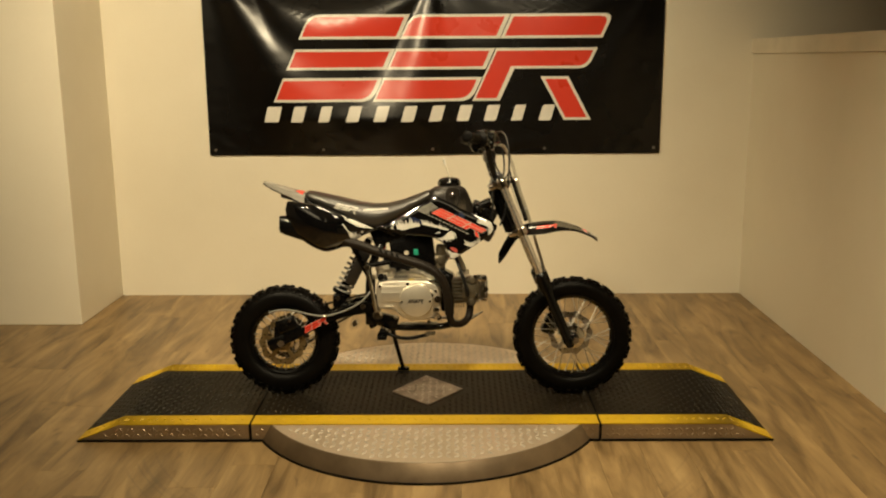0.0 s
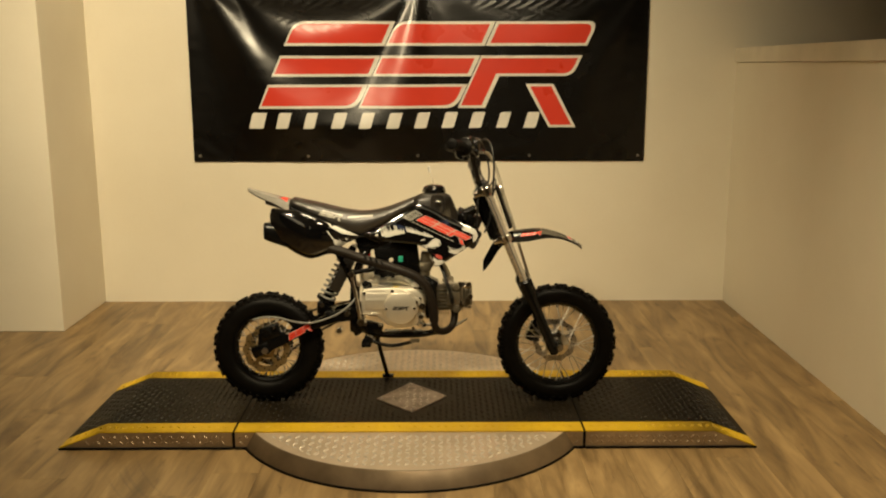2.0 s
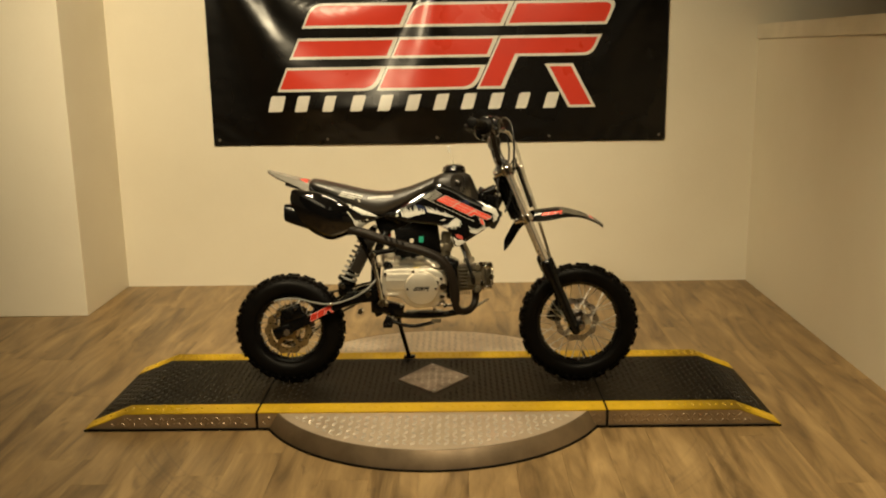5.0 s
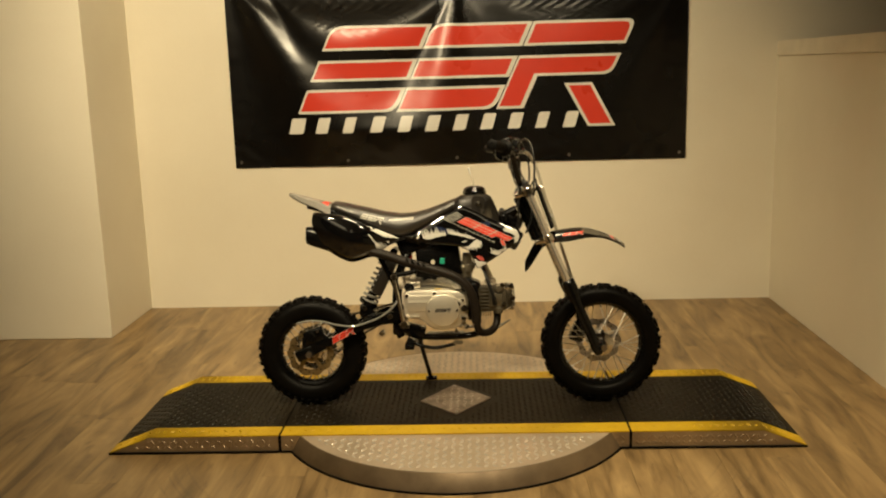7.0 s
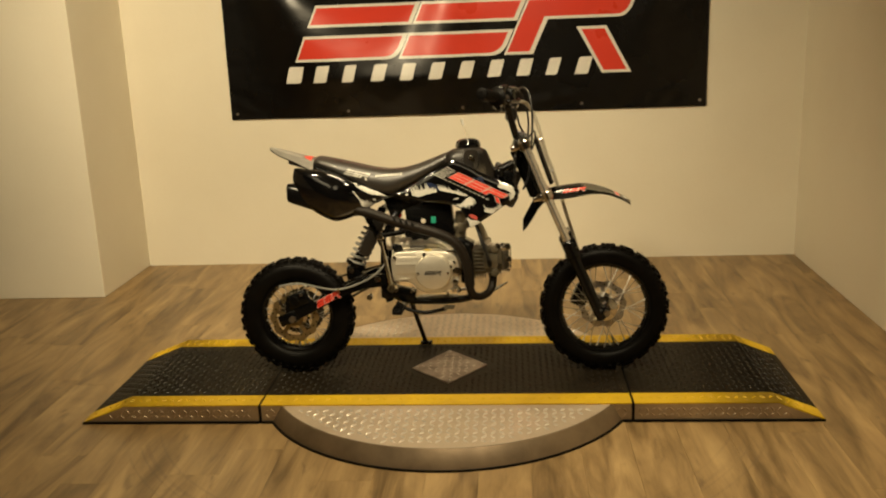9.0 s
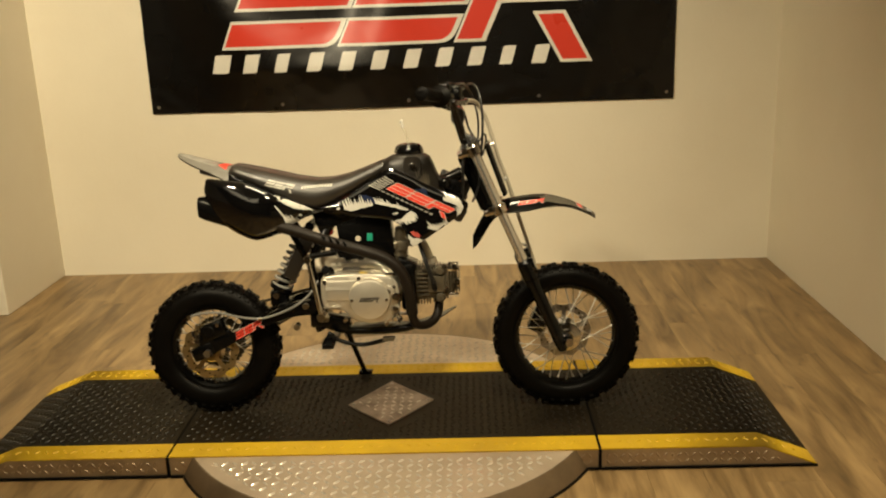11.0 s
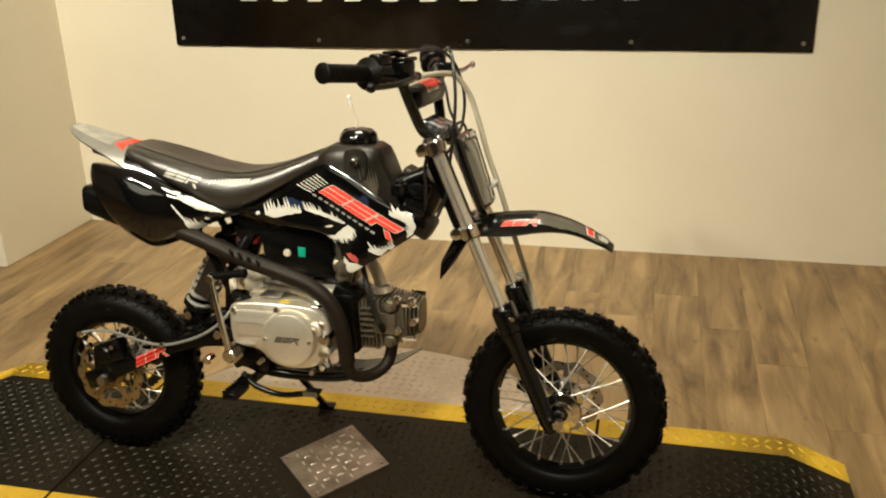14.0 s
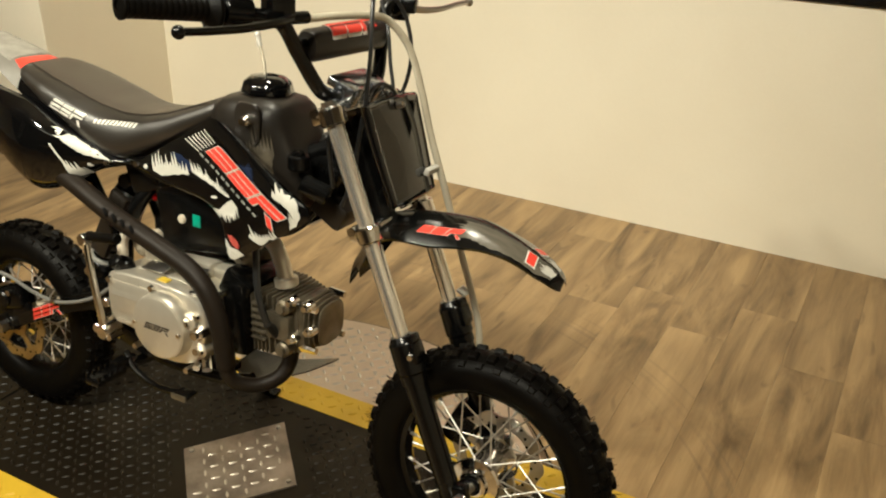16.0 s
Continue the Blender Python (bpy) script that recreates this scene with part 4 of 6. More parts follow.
PLM = Matrix.Translation(on_fork(0.708, 0.010, 0.040)) @ Matrix.Rotation(-math.atan2(ALONG.x, -ALONG.z) + radians(4), 4, "Y")
outline = [(-0.058, -0.082), (0.058, -0.082), (0.071, -0.066), (0.073, 0.062), (0.060, 0.082), (-0.060, 0.082), (-0.073, 0.062), (-0.071, -0.066)]
pl = [(p.x, p.z) for p in curve_points([(y, 0, z) for y, z in outline], 4, True)]
rings = []
for s, off in ((0.98, -0.006), (1.0, 0.0), (0.985, 0.005), (0.93, 0.009), (0.88, 0.0065), (0.84, 0.0062), (0.5, 0.0085), (0.2, 0.009), (0.02, 0.009)):
    rings.append([tuple(PLM @ Vector((off - 1.0 * (y * s) ** 2, y * s * (0.98 + 0.9 * z), z * s))) for y, z in pl])
loft(plate_bm, rings)
number_plate = part("number_plate", plate_bm, BLACK, bike, "blank glossy black front number plate")
simple("plate_bolt", STEEL, lambda bm: cyl(bm, PLM @ Vector((0.008, 0, 0.068)), PLM @ Vector((0.019, 0, 0.068)), 0.006, 0.005, 6), number_plate)
fend_bm = bmesh.new()
FTOP = [(0.278, 0.520), (0.325, 0.602), (0.372, 0.626), (0.44, 0.637), (0.498, 0.638), (0.56, 0.622), (0.61, 0.598), (0.632, 0.585), (0.644, 0.575)]
WID = [(0.278, 0.016), (0.325, 0.042), (0.372, 0.048), (0.44, 0.052), (0.50, 0.052), (0.53, 0.046), (0.61, 0.039), (0.632, 0.030), (0.640, 0.022), (0.644, 0.012)]
FLINE = [p for p in curve_points([(x, 0, z) for x, z in FTOP], 5)]
rings = []
for i, p in enumerate(FLINE):
    w = sample(WID, p.x)
    deep = 0.030 * math.exp(-((p.x - 0.43) / 0.11) ** 2) + 0.006 + 0.035 * math.exp(-((p.x - 0.305) / 0.04) ** 2)
    upper, lower = [], []
    for k in range(13):
        u = -1 + k / 6
        z = p.z - deep * abs(u) ** 2.6 + 0.004 * math.exp(-(u / 0.25) ** 2)
        upper.append((p.x, u * w, z))
        lower.append((p.x, u * w * 0.96, z - 0.004))
    rings.append(upper + lower[::-1])
loft(fend_bm, rings)
fend_tree = tree_of(fend_bm)
front_fender = part("front_fender", fend_bm, FENDER, bike, "black front fender with grey and red graphics")
tail_bm = bmesh.new()
TTOP = [(-0.587, 0.794), (-0.570, 0.790), (-0.53, 0.778), (-0.48, 0.764), (-0.43, 0.752), (-0.37, 0.735), (-0.32, 0.71)]
TW = [(-0.587, 0.018), (-0.575, 0.036), (-0.54, 0.052), (-0.48, 0.066), (-0.32, 0.078)]
rings = []
for p in curve_points([(x, 0, z) for x, z in TTOP], 4):
    w = sample(TW, p.x)
    deep = sample([(-0.587, 0.006), (-0.55, 0.016), (-0.48, 0.026), (-0.40, 0.05), (-0.32, 0.06)], p.x)
    upper, lower = [], []
    for k in range(13):
        u = -1 + k / 6
        z = p.z - deep * abs(u) ** 5
        upper.append((p.x, u * w, z))
        lower.append((p.x, u * w * 0.95, z - 0.0045))
    rings.append(upper + lower[::-1])
loft(tail_bm, rings)
tail_tree = tree_of(tail_bm)
rear_fender = part("rear_fender", tail_bm, BLACK, bike, "black rear fender with silver and red graphics")
tip_bm = bmesh.new()
tip_rings = []
for ring in rings:
    if ring[0][0] < -0.43:
        half_n = len(ring) // 2
        tip_rings.append([(x, y * 1.015, z + 0.0008) for x, y, z in ring[:half_n]] + [(x, y * 1.01, z + 0.0012) for x, y, z in ring[half_n:]])
loft(tip_bm, tip_rings)
tail_tree = tree_of(tip_bm)
part("tail_print", tip_bm, TAIL, rear_fender, "silver-grey printed tail")
simple("tail_bracket", MATT, lambda bm: (box(bm, (-0.475, 0, 0.735), (0.09, 0.10, 0.022), pose(0, 0, 0, 0, 17), 0.006), box(bm, (-0.42, 0, 0.705), (0.06, 0.09, 0.03), pose(0, 0, 0, 0, 20), 0.006)), label="black bracket under the tail")

# ---- seat and tank ----
SEAT_TOP = [(-0.430, 0.752), (-0.422, 0.762), (-0.391, 0.757), (-0.312, 0.739), (-0.234, 0.720), (-0.175, 0.712), (-0.13, 0.714), (-0.079, 0.725), (-0.018, 0.747), (0.025, 0.764), (0.04, 0.758)]
SEAT_LOW = [(-0.430, 0.734), (-0.417, 0.727), (-0.38, 0.708), (-0.324, 0.683), (-0.268, 0.655), (-0.23, 0.632), (-0.195, 0.621), (-0.165, 0.621), (-0.125, 0.638), (-0.077, 0.664), (-0.019, 0.696), (0.04, 0.733)]
SEAT_W = [(-0.430, 0.056), (-0.415, 0.074), (-0.35, 0.090), (-0.25, 0.096), (-0.17, 0.090), (-0.08, 0.074), (0.0, 0.056), (0.04, 0.046)]
seat_bm = bmesh.new()
rings = []
for i in range(49):
    x = -0.430 + 0.470 * i / 48
    zt, zb, w = sample(SEAT_TOP, x) - 0.003, sample(SEAT_LOW, x), sample(SEAT_W, x)
    ring = []
    for k in range(28):
        a = 2 * math.pi * k / 28
        c, s = math.cos(a), math.sin(a)
        f = math.copysign(abs(c) ** (0.42 if s > 0 else 0.6), c)
        taper = 1 - 0.34 * max(0, s) ** 1.5
        z = (zb + zt) / 2 + (zt - zb) / 2 * math.copysign(abs(s) ** (0.44 if s > 0 else 0.6), s)
        ring.append((x, w * f * taper, z))
    rings.append(ring)
loft(seat_bm, rings)
seat_tree = tree_of(seat_bm)
seat = part("seat", seat_bm, VINYL, bike, "black vinyl seat with white print on its side", 60)
# a paler sheet over the seat paints the sheen on its top
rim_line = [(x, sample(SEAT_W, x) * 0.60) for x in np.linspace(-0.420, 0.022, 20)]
sticker("seat_top", [[(x, -w) for x, w in rim_line] + [(x, w) for x, w in reversed(rim_line)]], SEAT_SHEEN, seat, seat_tree, 0.0012, 0.014, "brown-black grained seat top, lightened for its sheen", axis=2)
tank_bm = bmesh.new()
rings = []
for x, zb, zt, w in ((0.012, 0.62, 0.735, 0.046), (0.022, 0.61, 0.760, 0.056), (0.045, 0.60, 0.772, 0.064), (0.075, 0.60, 0.776, 0.068), (0.115, 0.60, 0.776, 0.069), (0.14, 0.60, 0.774, 0.066), (0.156, 0.60, 0.765, 0.062), (0.166, 0.60, 0.745, 0.059), (0.178, 0.60, 0.715, 0.056), (0.192, 0.60, 0.69, 0.053), (0.20, 0.61, 0.66, 0.048)):
    rings.append(section_x(x, zb, zt, w, 0.42, 28))
loft(tank_bm, rings)
tank_tree = tree_of(tank_bm)
tank = part("fuel_tank", tank_bm, MATT, bike, "matt black plastic fuel tank", 50)
simple("tank_recess", MATT, lambda bm: loft(bm, [[(0.108 + 0.026 * k * math.copysign(abs(math.cos(a)) ** 0.6, math.cos(a)), -0.0685 - d, 0.735 + 0.036 * k * math.copysign(abs(math.sin(a)) ** 0.6, math.sin(a))) for a in (2 * math.pi * j / 24 for j in range(24))] for k, d in ((1.05, -0.004), (1.0, 0.001), (0.9, 0.0015), (0.75, -0.0005))]), tank)
simple("tank_bolt", CHROME, lambda bm: (cyl(bm, (0.108, -0.062, 0.742), (0.108, -0.078, 0.742), 0.011, 0.009, 16, 0.002), cyl(bm, (0.108, -0.076, 0.742), (0.108, -0.083, 0.742), 0.006, None, 6)), tank, "chrome tank bolt")


def cap_shape(bm):
    rings = []
    for r, z in ((0.035, 0.774), (0.041, 0.777), (0.0415, 0.781), (0.037, 0.795), (0.029, 0.803), (0.012, 0.806)):
        ring = []
        for k in range(48):
            a = 2 * math.pi * k / 48
            q = r * (1 + (0.055 * abs(math.cos(4 * a)) if z < 0.80 and r > 0.02 else 0))
            ring.append((0.096 + q * math.cos(a), q * math.sin(a), z))
        rings.append(ring)
    loft(bm, rings)


cap = simple("filler_cap", BLACK, cap_shape, label="ribbed black filler cap")
simple("vent_hose", HOSE, lambda bm: tube(bm, [(0.094, -0.004, 0.804), (0.091, -0.003, 0.825), (0.082, -0.002, 0.852)], 0.0026, 8), cap, "thin clear vent hose")
simple("vent_tip", SILVER, lambda bm: (cyl(bm, (0.0815, -0.002, 0.850), (0.078, -0.002, 0.866), 0.0045, 0.004, 10), bmesh.ops.create_uvsphere(bm, u_segments=10, v_segments=8, radius=0.0055, matrix=Matrix.Translation((0.077, -0.002, 0.868)))), cap)

# ---- side panels ----
SHROUD = [(-0.165, 0.628), (-0.12, 0.640), (-0.072, 0.668), (-0.01, 0.705), (0.04, 0.736), (0.085, 0.722), (0.14, 0.695), (0.20, 0.668), (0.252, 0.645), (0.266, 0.632), (0.256, 0.612), (0.20, 0.573), (0.148, 0.538), (0.102, 0.512), (0.088, 0.540), (0.07, 0.572), (0.03, 0.590), (-0.03, 0.596), (-0.10, 0.604)]


def shroud_face(x, z):
    f = min(1.0, max(0.0, (x + 0.02) / 0.27))
    g = min(1.0, max(0.0, (0.69 - z) / 0.17)) * min(1.0, max(0.0, (x + 0.1) / 0.2))
    return -0.074 - 0.046 * f * f * (3 - 2 * f) - 0.022 * g * (1 - 0.5 * f)


def mirror(bm):
    for v in bm.verts:
        v.co.y = -v.co.y
    return bm


shroud_bm = puff(bmesh.new(), SHROUD, shroud_face, 0.010, 0.0055, 7, 4)
shroud_tree = tree_of(shroud_bm)
shroud = part("side_shroud", shroud_bm, BLACK, bike, "glossy black shroud with white splashes and a red emblem", 50)
part("side_shroud", mirror(puff(bmesh.new(), SHROUD, shroud_face, 0.012, 0.010, 6, 3)), BLACK, bike, "glossy black shroud", 50)
PANEL = [(-0.490, 0.710), (-0.482, 0.725), (-0.44, 0.722), (-0.375, 0.712), (-0.325, 0.692), (-0.275, 0.668), (-0.225, 0.648), (-0.165, 0.627), (-0.158, 0.618), (-0.215, 0.600), (-0.27, 0.567), (-0.343, 0.543), (-0.388, 0.555), (-0.430, 0.580), (-0.466, 0.615), (-0.486, 0.655), (-0.493, 0.690)]


def panel_face(x, z):
    mid = sample([(-0.5, 0.70), (-0.35, 0.63), (-0.17, 0.62)], x)
    return -0.10 - 0.042 * math.exp(-((x + 0.36) / 0.13) ** 2) * math.exp(-((z - mid) / 0.09) ** 2) + 0.02 * max(0.0, (x + 0.3) / 0.13)


panel_bm = puff(bmesh.new(), PANEL, panel_face, 0.014, 0.014, 9, 4)
panel_tree = tree_of(panel_bm)
panel = part("side_panel", panel_bm, BLACK, bike, "bulging glossy black rear side panel", 50)
part("side_panel", mirror(puff(bmesh.new(), PANEL, panel_face, 0.014, 0.014, 6, 3)), BLACK, bike, "bulging glossy black rear side panel", 50)
for x, z, tree, owner in ((-0.19, 0.620, panel_tree, panel), (-0.135, 0.625, shroud_tree, shroud)):
    hit = tree.ray_cast(Vector((x, -1, z)), Vector((0, 1, 0)), 2)[0]
    simple("panel_bolt", CHROME, lambda bm: cyl(bm, hit + Vector((0, 0.003, 0)), hit + Vector((0, -0.0045, 0)), 0.006, 0.0045, 12), owner)

# ---- prints on the panels ----
def splash(cx, cz, w, h, turn, seed, spikes=15, bite=0.45):
    """A small ragged patch of paint."""
    rnd = random.Random(seed)
    c, s = math.cos(radians(turn)), math.sin(radians(turn))
    out = []
    for k in range(spikes * 2):
        a = math.pi * k / spikes
        r = (1.0 if k % 2 == 0 else bite) * rnd.uniform(0.72, 1.1)
        x, z = w * r * math.cos(a + rnd.uniform(-0.06, 0.06)), h * r * math.sin(a)
        out.append((cx + x * c - z * s, cz + x * s + z * c))
    return out


def torn(points, turn, length, seed, pitch=0.006):
    """A brush stroke of paint: the polygon's edges that face the way turn (degrees) are torn into bristles."""
    rnd = random.Random(seed)
    dx, dz = math.cos(radians(turn)), math.sin(radians(turn))
    area = sum(x0 * z1 - x1 * z0 for (x0, z0), (x1, z1) in zip(points, points[1:] + points[:1]))
    out = []
    for (x0, z0), (x1, z1) in zip(points, points[1:] + points[:1]):
        ln = math.hypot(x1 - x0, z1 - z0)
        nx, nz = (z1 - z0) / ln, -(x1 - x0) / ln
        if area < 0:
            nx, nz = -nx, -nz
        n = max(2, int(ln / pitch))
        facing = nx * dx + nz * dz
        for k in range(n):
            t = k / n
            px, pz = x0 + (x1 - x0) * t, z0 + (z1 - z0) * t
            if facing > 0.25:
                out.append((px, pz))
                r = length * rnd.uniform(0.25, 1.0) * facing
                q = t + 0.5 / n
                out.append((x0 + (x1 - x0) * q + dx * r + rnd.uniform(-0.002, 0.002), z0 + (z1 - z0) * q + dz * r))
            else:
                d = rnd.uniform(-0.0012, 0.0012) if k else 0
                out.append((px + nx * d, pz + nz * d))
    return out


strokes = [torn([(-0.094, 0.621), (-0.073, 0.616), (-0.009, 0.632), (-0.033, 0.638), (-0.055, 0.637), (-0.080, 0.633)], 108, 0.034, 3, 0.0062),
           torn([(-0.002, 0.637), (0.033, 0.630), (0.079, 0.6185), (0.096, 0.6175), (0.070, 0.6265), (0.042, 0.634), (0.014, 0.640)], 118, 0.026, 5, 0.0062),
           torn([(0.024, 0.582), (0.039, 0.589), (0.069, 0.590), (0.080, 0.600), (0.101, 0.616), (0.117, 0.607), (0.108, 0.598), (0.112, 0.590), (0.090, 0.588), (0.062, 0.584)], -62, 0.030, 8, 0.0062),
           torn([(0.149, 0.566), (0.182, 0.556), (0.211, 0.579), (0.186, 0.574), (0.166, 0.570)], 128, 0.030, 12, 0.0062),
           splash(-0.112, 0.625, 0.006, 0.005, 20, 17, 6, 0.85), splash(0.056, 0.608, 0.011, 0.0028, 12, 18, 6, 0.9)]
stickers("white_splash", strokes, PAINT, shroud, shroud_tree, 0.0006, 0.006, "white brush stroke")
sticker("nose_patch", [torn([(0.196, 0.646), (0.212, 0.654), (0.222, 0.661), (0.234, 0.655), (0.247, 0.642), (0.253, 0.623), (0.246, 0.608), (0.234, 0.600), (0.242, 0.618), (0.231, 0.632), (0.210, 0.640)], 122, 0.026, 21, 0.0062)], PAINT, shroud, shroud_tree, 0.0006, 0.006, "white nose of the graphics")
stickers("navy_patch", [torn([(-0.051, 0.662), (-0.026, 0.661), (0.004, 0.646), (-0.006, 0.637), (-0.030, 0.641)], 140, 0.014, 31), torn([(0.110, 0.672), (0.130, 0.660), (0.150, 0.652), (0.142, 0.676)], 60, 0.018, 33)], NAVY, shroud, shroud_tree, 0.0003, 0.006, "dark blue patch")
sticker("chin_patch", [[(0.092, 0.548), (0.105, 0.537), (0.121, 0.537), (0.136, 0.531), (0.111, 0.515), (0.096, 0.514), (0.091, 0.530)]], PAINT, shroud, shroud_tree, 0.0006, 0.006)
sticker("chin_mark", [splash(0.113, 0.548, 0.018, 0.0075, -28, 41, 12, 0.95)], SHADED_RED, shroud, shroud_tree, 0.0010, 0.006)
edge, face, rim, slot = emblem(0.1155, 0.030, 0.679, -25, 0.60, 0.5)
spread = [[(cx + (x - cx) * 1.07, cz + (z - cz) * 1.16) for x, z in p] for p in edge for cx, cz in [(sum(x for x, _ in p) / len(p), sum(z for _, z in p) / len(p))]]
stickers("emblem_ground", spread, BLACK, shroud, shroud_tree, 0.0009, 0.006, "black edge round the emblem")
stickers("emblem_outline", edge, PAINT, shroud, shroud_tree, 0.0013, 0.006, "white outline block")
stickers("emblem_face", face, RED, shroud, shroud_tree, 0.0018, 0.006, "red block")
stickers("emblem_slot", slot, PAINT, shroud, shroud_tree, 0.0023, 0.006)
c, s = math.cos(radians(-25)), math.sin(radians(-25))
bars = []
for k in range(11):
    q = skew_block(k * 0.0152, k * 0.0152 + 0.0098, -0.0022, 0.0022, 0.3)
    bars.append([(0.017 + x * c - z * s, 0.6735 + x * s + z * c) for x, z in q])
stickers("caption_bar", bars, GREY, shroud, shroud_tree, 0.0013, 0.006, "grey bar")
lines = []
for k in range(7):
    t = k / 6
    ax, az, bx, bz = -0.020 + 0.046 * t, 0.691 + 0.024 * t, 0.014 + 0.040 * t, 0.676 + 0.022 * t
    lines.append([(ax - 0.0006, az - 0.0010), (bx - 0.0006, bz - 0.0010), (bx + 0.0006, bz + 0.0010), (ax + 0.0006, az + 0.0010)])
stickers("grey_line", lines, SILVER, shroud, shroud_tree, 0.0007, 0.006, "grey stripe")
stickers("tank_splash", [torn([(0.098, 0.690), (0.120, 0.694), (0.146, 0.700), (0.158, 0.692), (0.152, 0.668), (0.124, 0.664), (0.104, 0.672)], 100, 0.046, 51, 0.0062), torn([(0.128, 0.668), (0.150, 0.672), (0.156, 0.660), (0.138, 0.650)], 70, 0.020, 52, 0.005)], TANK_PRINT, tank, tank_tree, 0.0010, 0.006, "tan-grey brush stroke")
feather = [torn([(-0.285, 0.672), (-0.225, 0.6455), (-0.178, 0.6235), (-0.205, 0.627), (-0.235, 0.633), (-0.262, 0.650)], 165, 0.030, 61, 0.0055),
           torn([(-0.262, 0.599), (-0.256, 0.585), (-0.221, 0.596), (-0.236, 0.602)], 118, 0.026, 63, 0.0065),
           [(-0.288, 0.645), (-0.285, 0.646), (-0.254, 0.602), (-0.258, 0.600)], splash(-0.219, 0.613, 0.006, 0.004, 0, 64, 6, 0.85)]
stickers("white_splash", feather, PAINT, panel, panel_tree, 0.0007, 0.006, "white brush stroke")
# seat side, rear fender, front fender
small = [[(x, 0.687 + z + (x + 0.215) * 0.05) for x, z in skew_block(-0.215 + 0.0082 * k, -0.215 + 0.0082 * k + 0.0055, 0.0, 0.007, 0.4)] for k in range(11)]
fe, ff, fr, fs = emblem(0.050, -0.322, 0.700, -14, 0.95)
stickers("seat_emblem", ff, PAINT, seat, seat_tree, 0.0008, 0.006, "white printed block")
stickers("seat_emblem_slot", fs, VINYL, seat, seat_tree, 0.0014, 0.006)
stickers("seat_print", small, PAINT, seat, seat_tree, 0.0008, 0.006, "white printed block")
tail_rows = [(x, sample(TW, x) * 0.74) for x in np.linspace(-0.580, -0.470, 10)]
sticker("tail_top_print", [[(x, -w) for x, w in tail_rows] + [(x, w) for x, w in reversed(tail_rows)]], TAIL_TOP, rear_fender, tail_tree, 0.0005, 0.010, "pale silver printed tail top", axis=2)
sticker("tail_red", [[(-0.462, -0.044), (-0.438, -0.052), (-0.438, 0.036), (-0.458, 0.030)]], RED, rear_fender, tail_tree, 0.0008, 0.006, "red print", axis=2)
for sgn in (-1, 1):
    sticker("fender_tip_print", [torn([(0.490, sgn * 0.012), (0.484, sgn * 0.042), (0.53, sgn * 0.041), (0.612, sgn * 0.035), (0.630, sgn * 0.024), (0.634, sgn * 0.002), (0.58, sgn * 0.003)], 180, 0.022, 71, 0.004)], FENDER_PRINT, front_fender, fend_tree, 0.0007, 0.006, "grey ribbed print", axis=2)
    sticker("fender_tip_splash", [torn([(0.618, sgn * 0.006), (0.617, sgn * 0.024), (0.630, sgn * 0.020), (0.633, sgn * 0.006)], 180, 0.012, 72, 0.0035)], SILVER, front_fender, fend_tree, 0.0010, 0.006, "pale torn print", axis=2)
    sticker("fender_mark_outline", [[(0.585, sgn * 0.007), (0.590, sgn * 0.031), (0.606, sgn * 0.030), (0.602, sgn * 0.005)]], WHITE, front_fender, fend_tree, 0.0012, 0.008, axis=2)
    sticker("fender_mark", [[(0.587, sgn * 0.008), (0.592, sgn * 0.0295), (0.604, sgn * 0.0285), (0.600, sgn * 0.0065)]], RED, front_fender, fend_tree, 0.0017, 0.008, axis=2)
fe, ff, fr, fs = emblem(0.046, 0.412, 0.614, 6, 0.48)
stickers("fender_emblem_outline", fe, WHITE, front_fender, fend_tree, 0.0006, 0.01, "white outline block")
stickers("fender_emblem", ff, RED, front_fender, fend_tree, 0.0011, 0.01, "small red emblem")

# ---- tubes of the bike and what they carry ----
simple("frame", SATIN, lambda bm: (tube(bm, [(0.25, 0, 0.715), (0.12, 0, 0.66), (-0.02, 0, 0.62), (-0.14, 0, 0.585)], 0.017), *[tube(bm, [(-0.10, y, 0.60), (-0.22, y, 0.645), (-0.36, y, 0.70), (-0.45, y, 0.722)], 0.010) for y in (-0.055, 0.055)], *[tube(bm, [(-0.14, y * 0.4, 0.585), (-0.185, y, 0.50), (-0.20, y, 0.40), (-0.195, y, 0.29), (-0.185, y, 0.255)], 0.014) for y in (-0.05, 0.05)], *[tube(bm, [(-0.20, y, 0.44), (-0.26, y, 0.56), (-0.33, y * 1.1, 0.665)], 0.009) for y in (-0.055, 0.055)], tube(bm, [(0.245, 0, 0.67), (0.18, 0.0, 0.57), (0.12, 0.0, 0.53), (0.05, 0, 0.52)], 0.006), box(bm, (-0.19, 0, 0.30), (0.05, 0.13, 0.07), None, 0.008), box(bm, (0.215, 0, 0.665), (0.07, 0.03, 0.07), pose(0, 0, 0, 0, 24), 0.01)), label="black tubular steel frame")
simple("air_box", SATIN, lambda bm: (box(bm, (-0.04, 0, 0.534), (0.16, 0.085, 0.125), pose(0, 0, 0, 0, -8), 0.006), box(bm, (-0.13, 0.0, 0.60), (0.12, 0.09, 0.06), pose(0, 0, 0, 0, -20), 0.006)), label="black air box behind the shroud")
simple("inner_fairing", MATT, lambda bm: (box(bm, (0.215, 0.045, 0.655), (0.10, 0.05, 0.10), pose(0, 0, 0, 0, 26), 0.006), box(bm, (0.225, 0.02, 0.60), (0.07, 0.06, 0.05), pose(0, 0, 0, 0, 30), 0.01)), label="black plastic parts behind the tank")
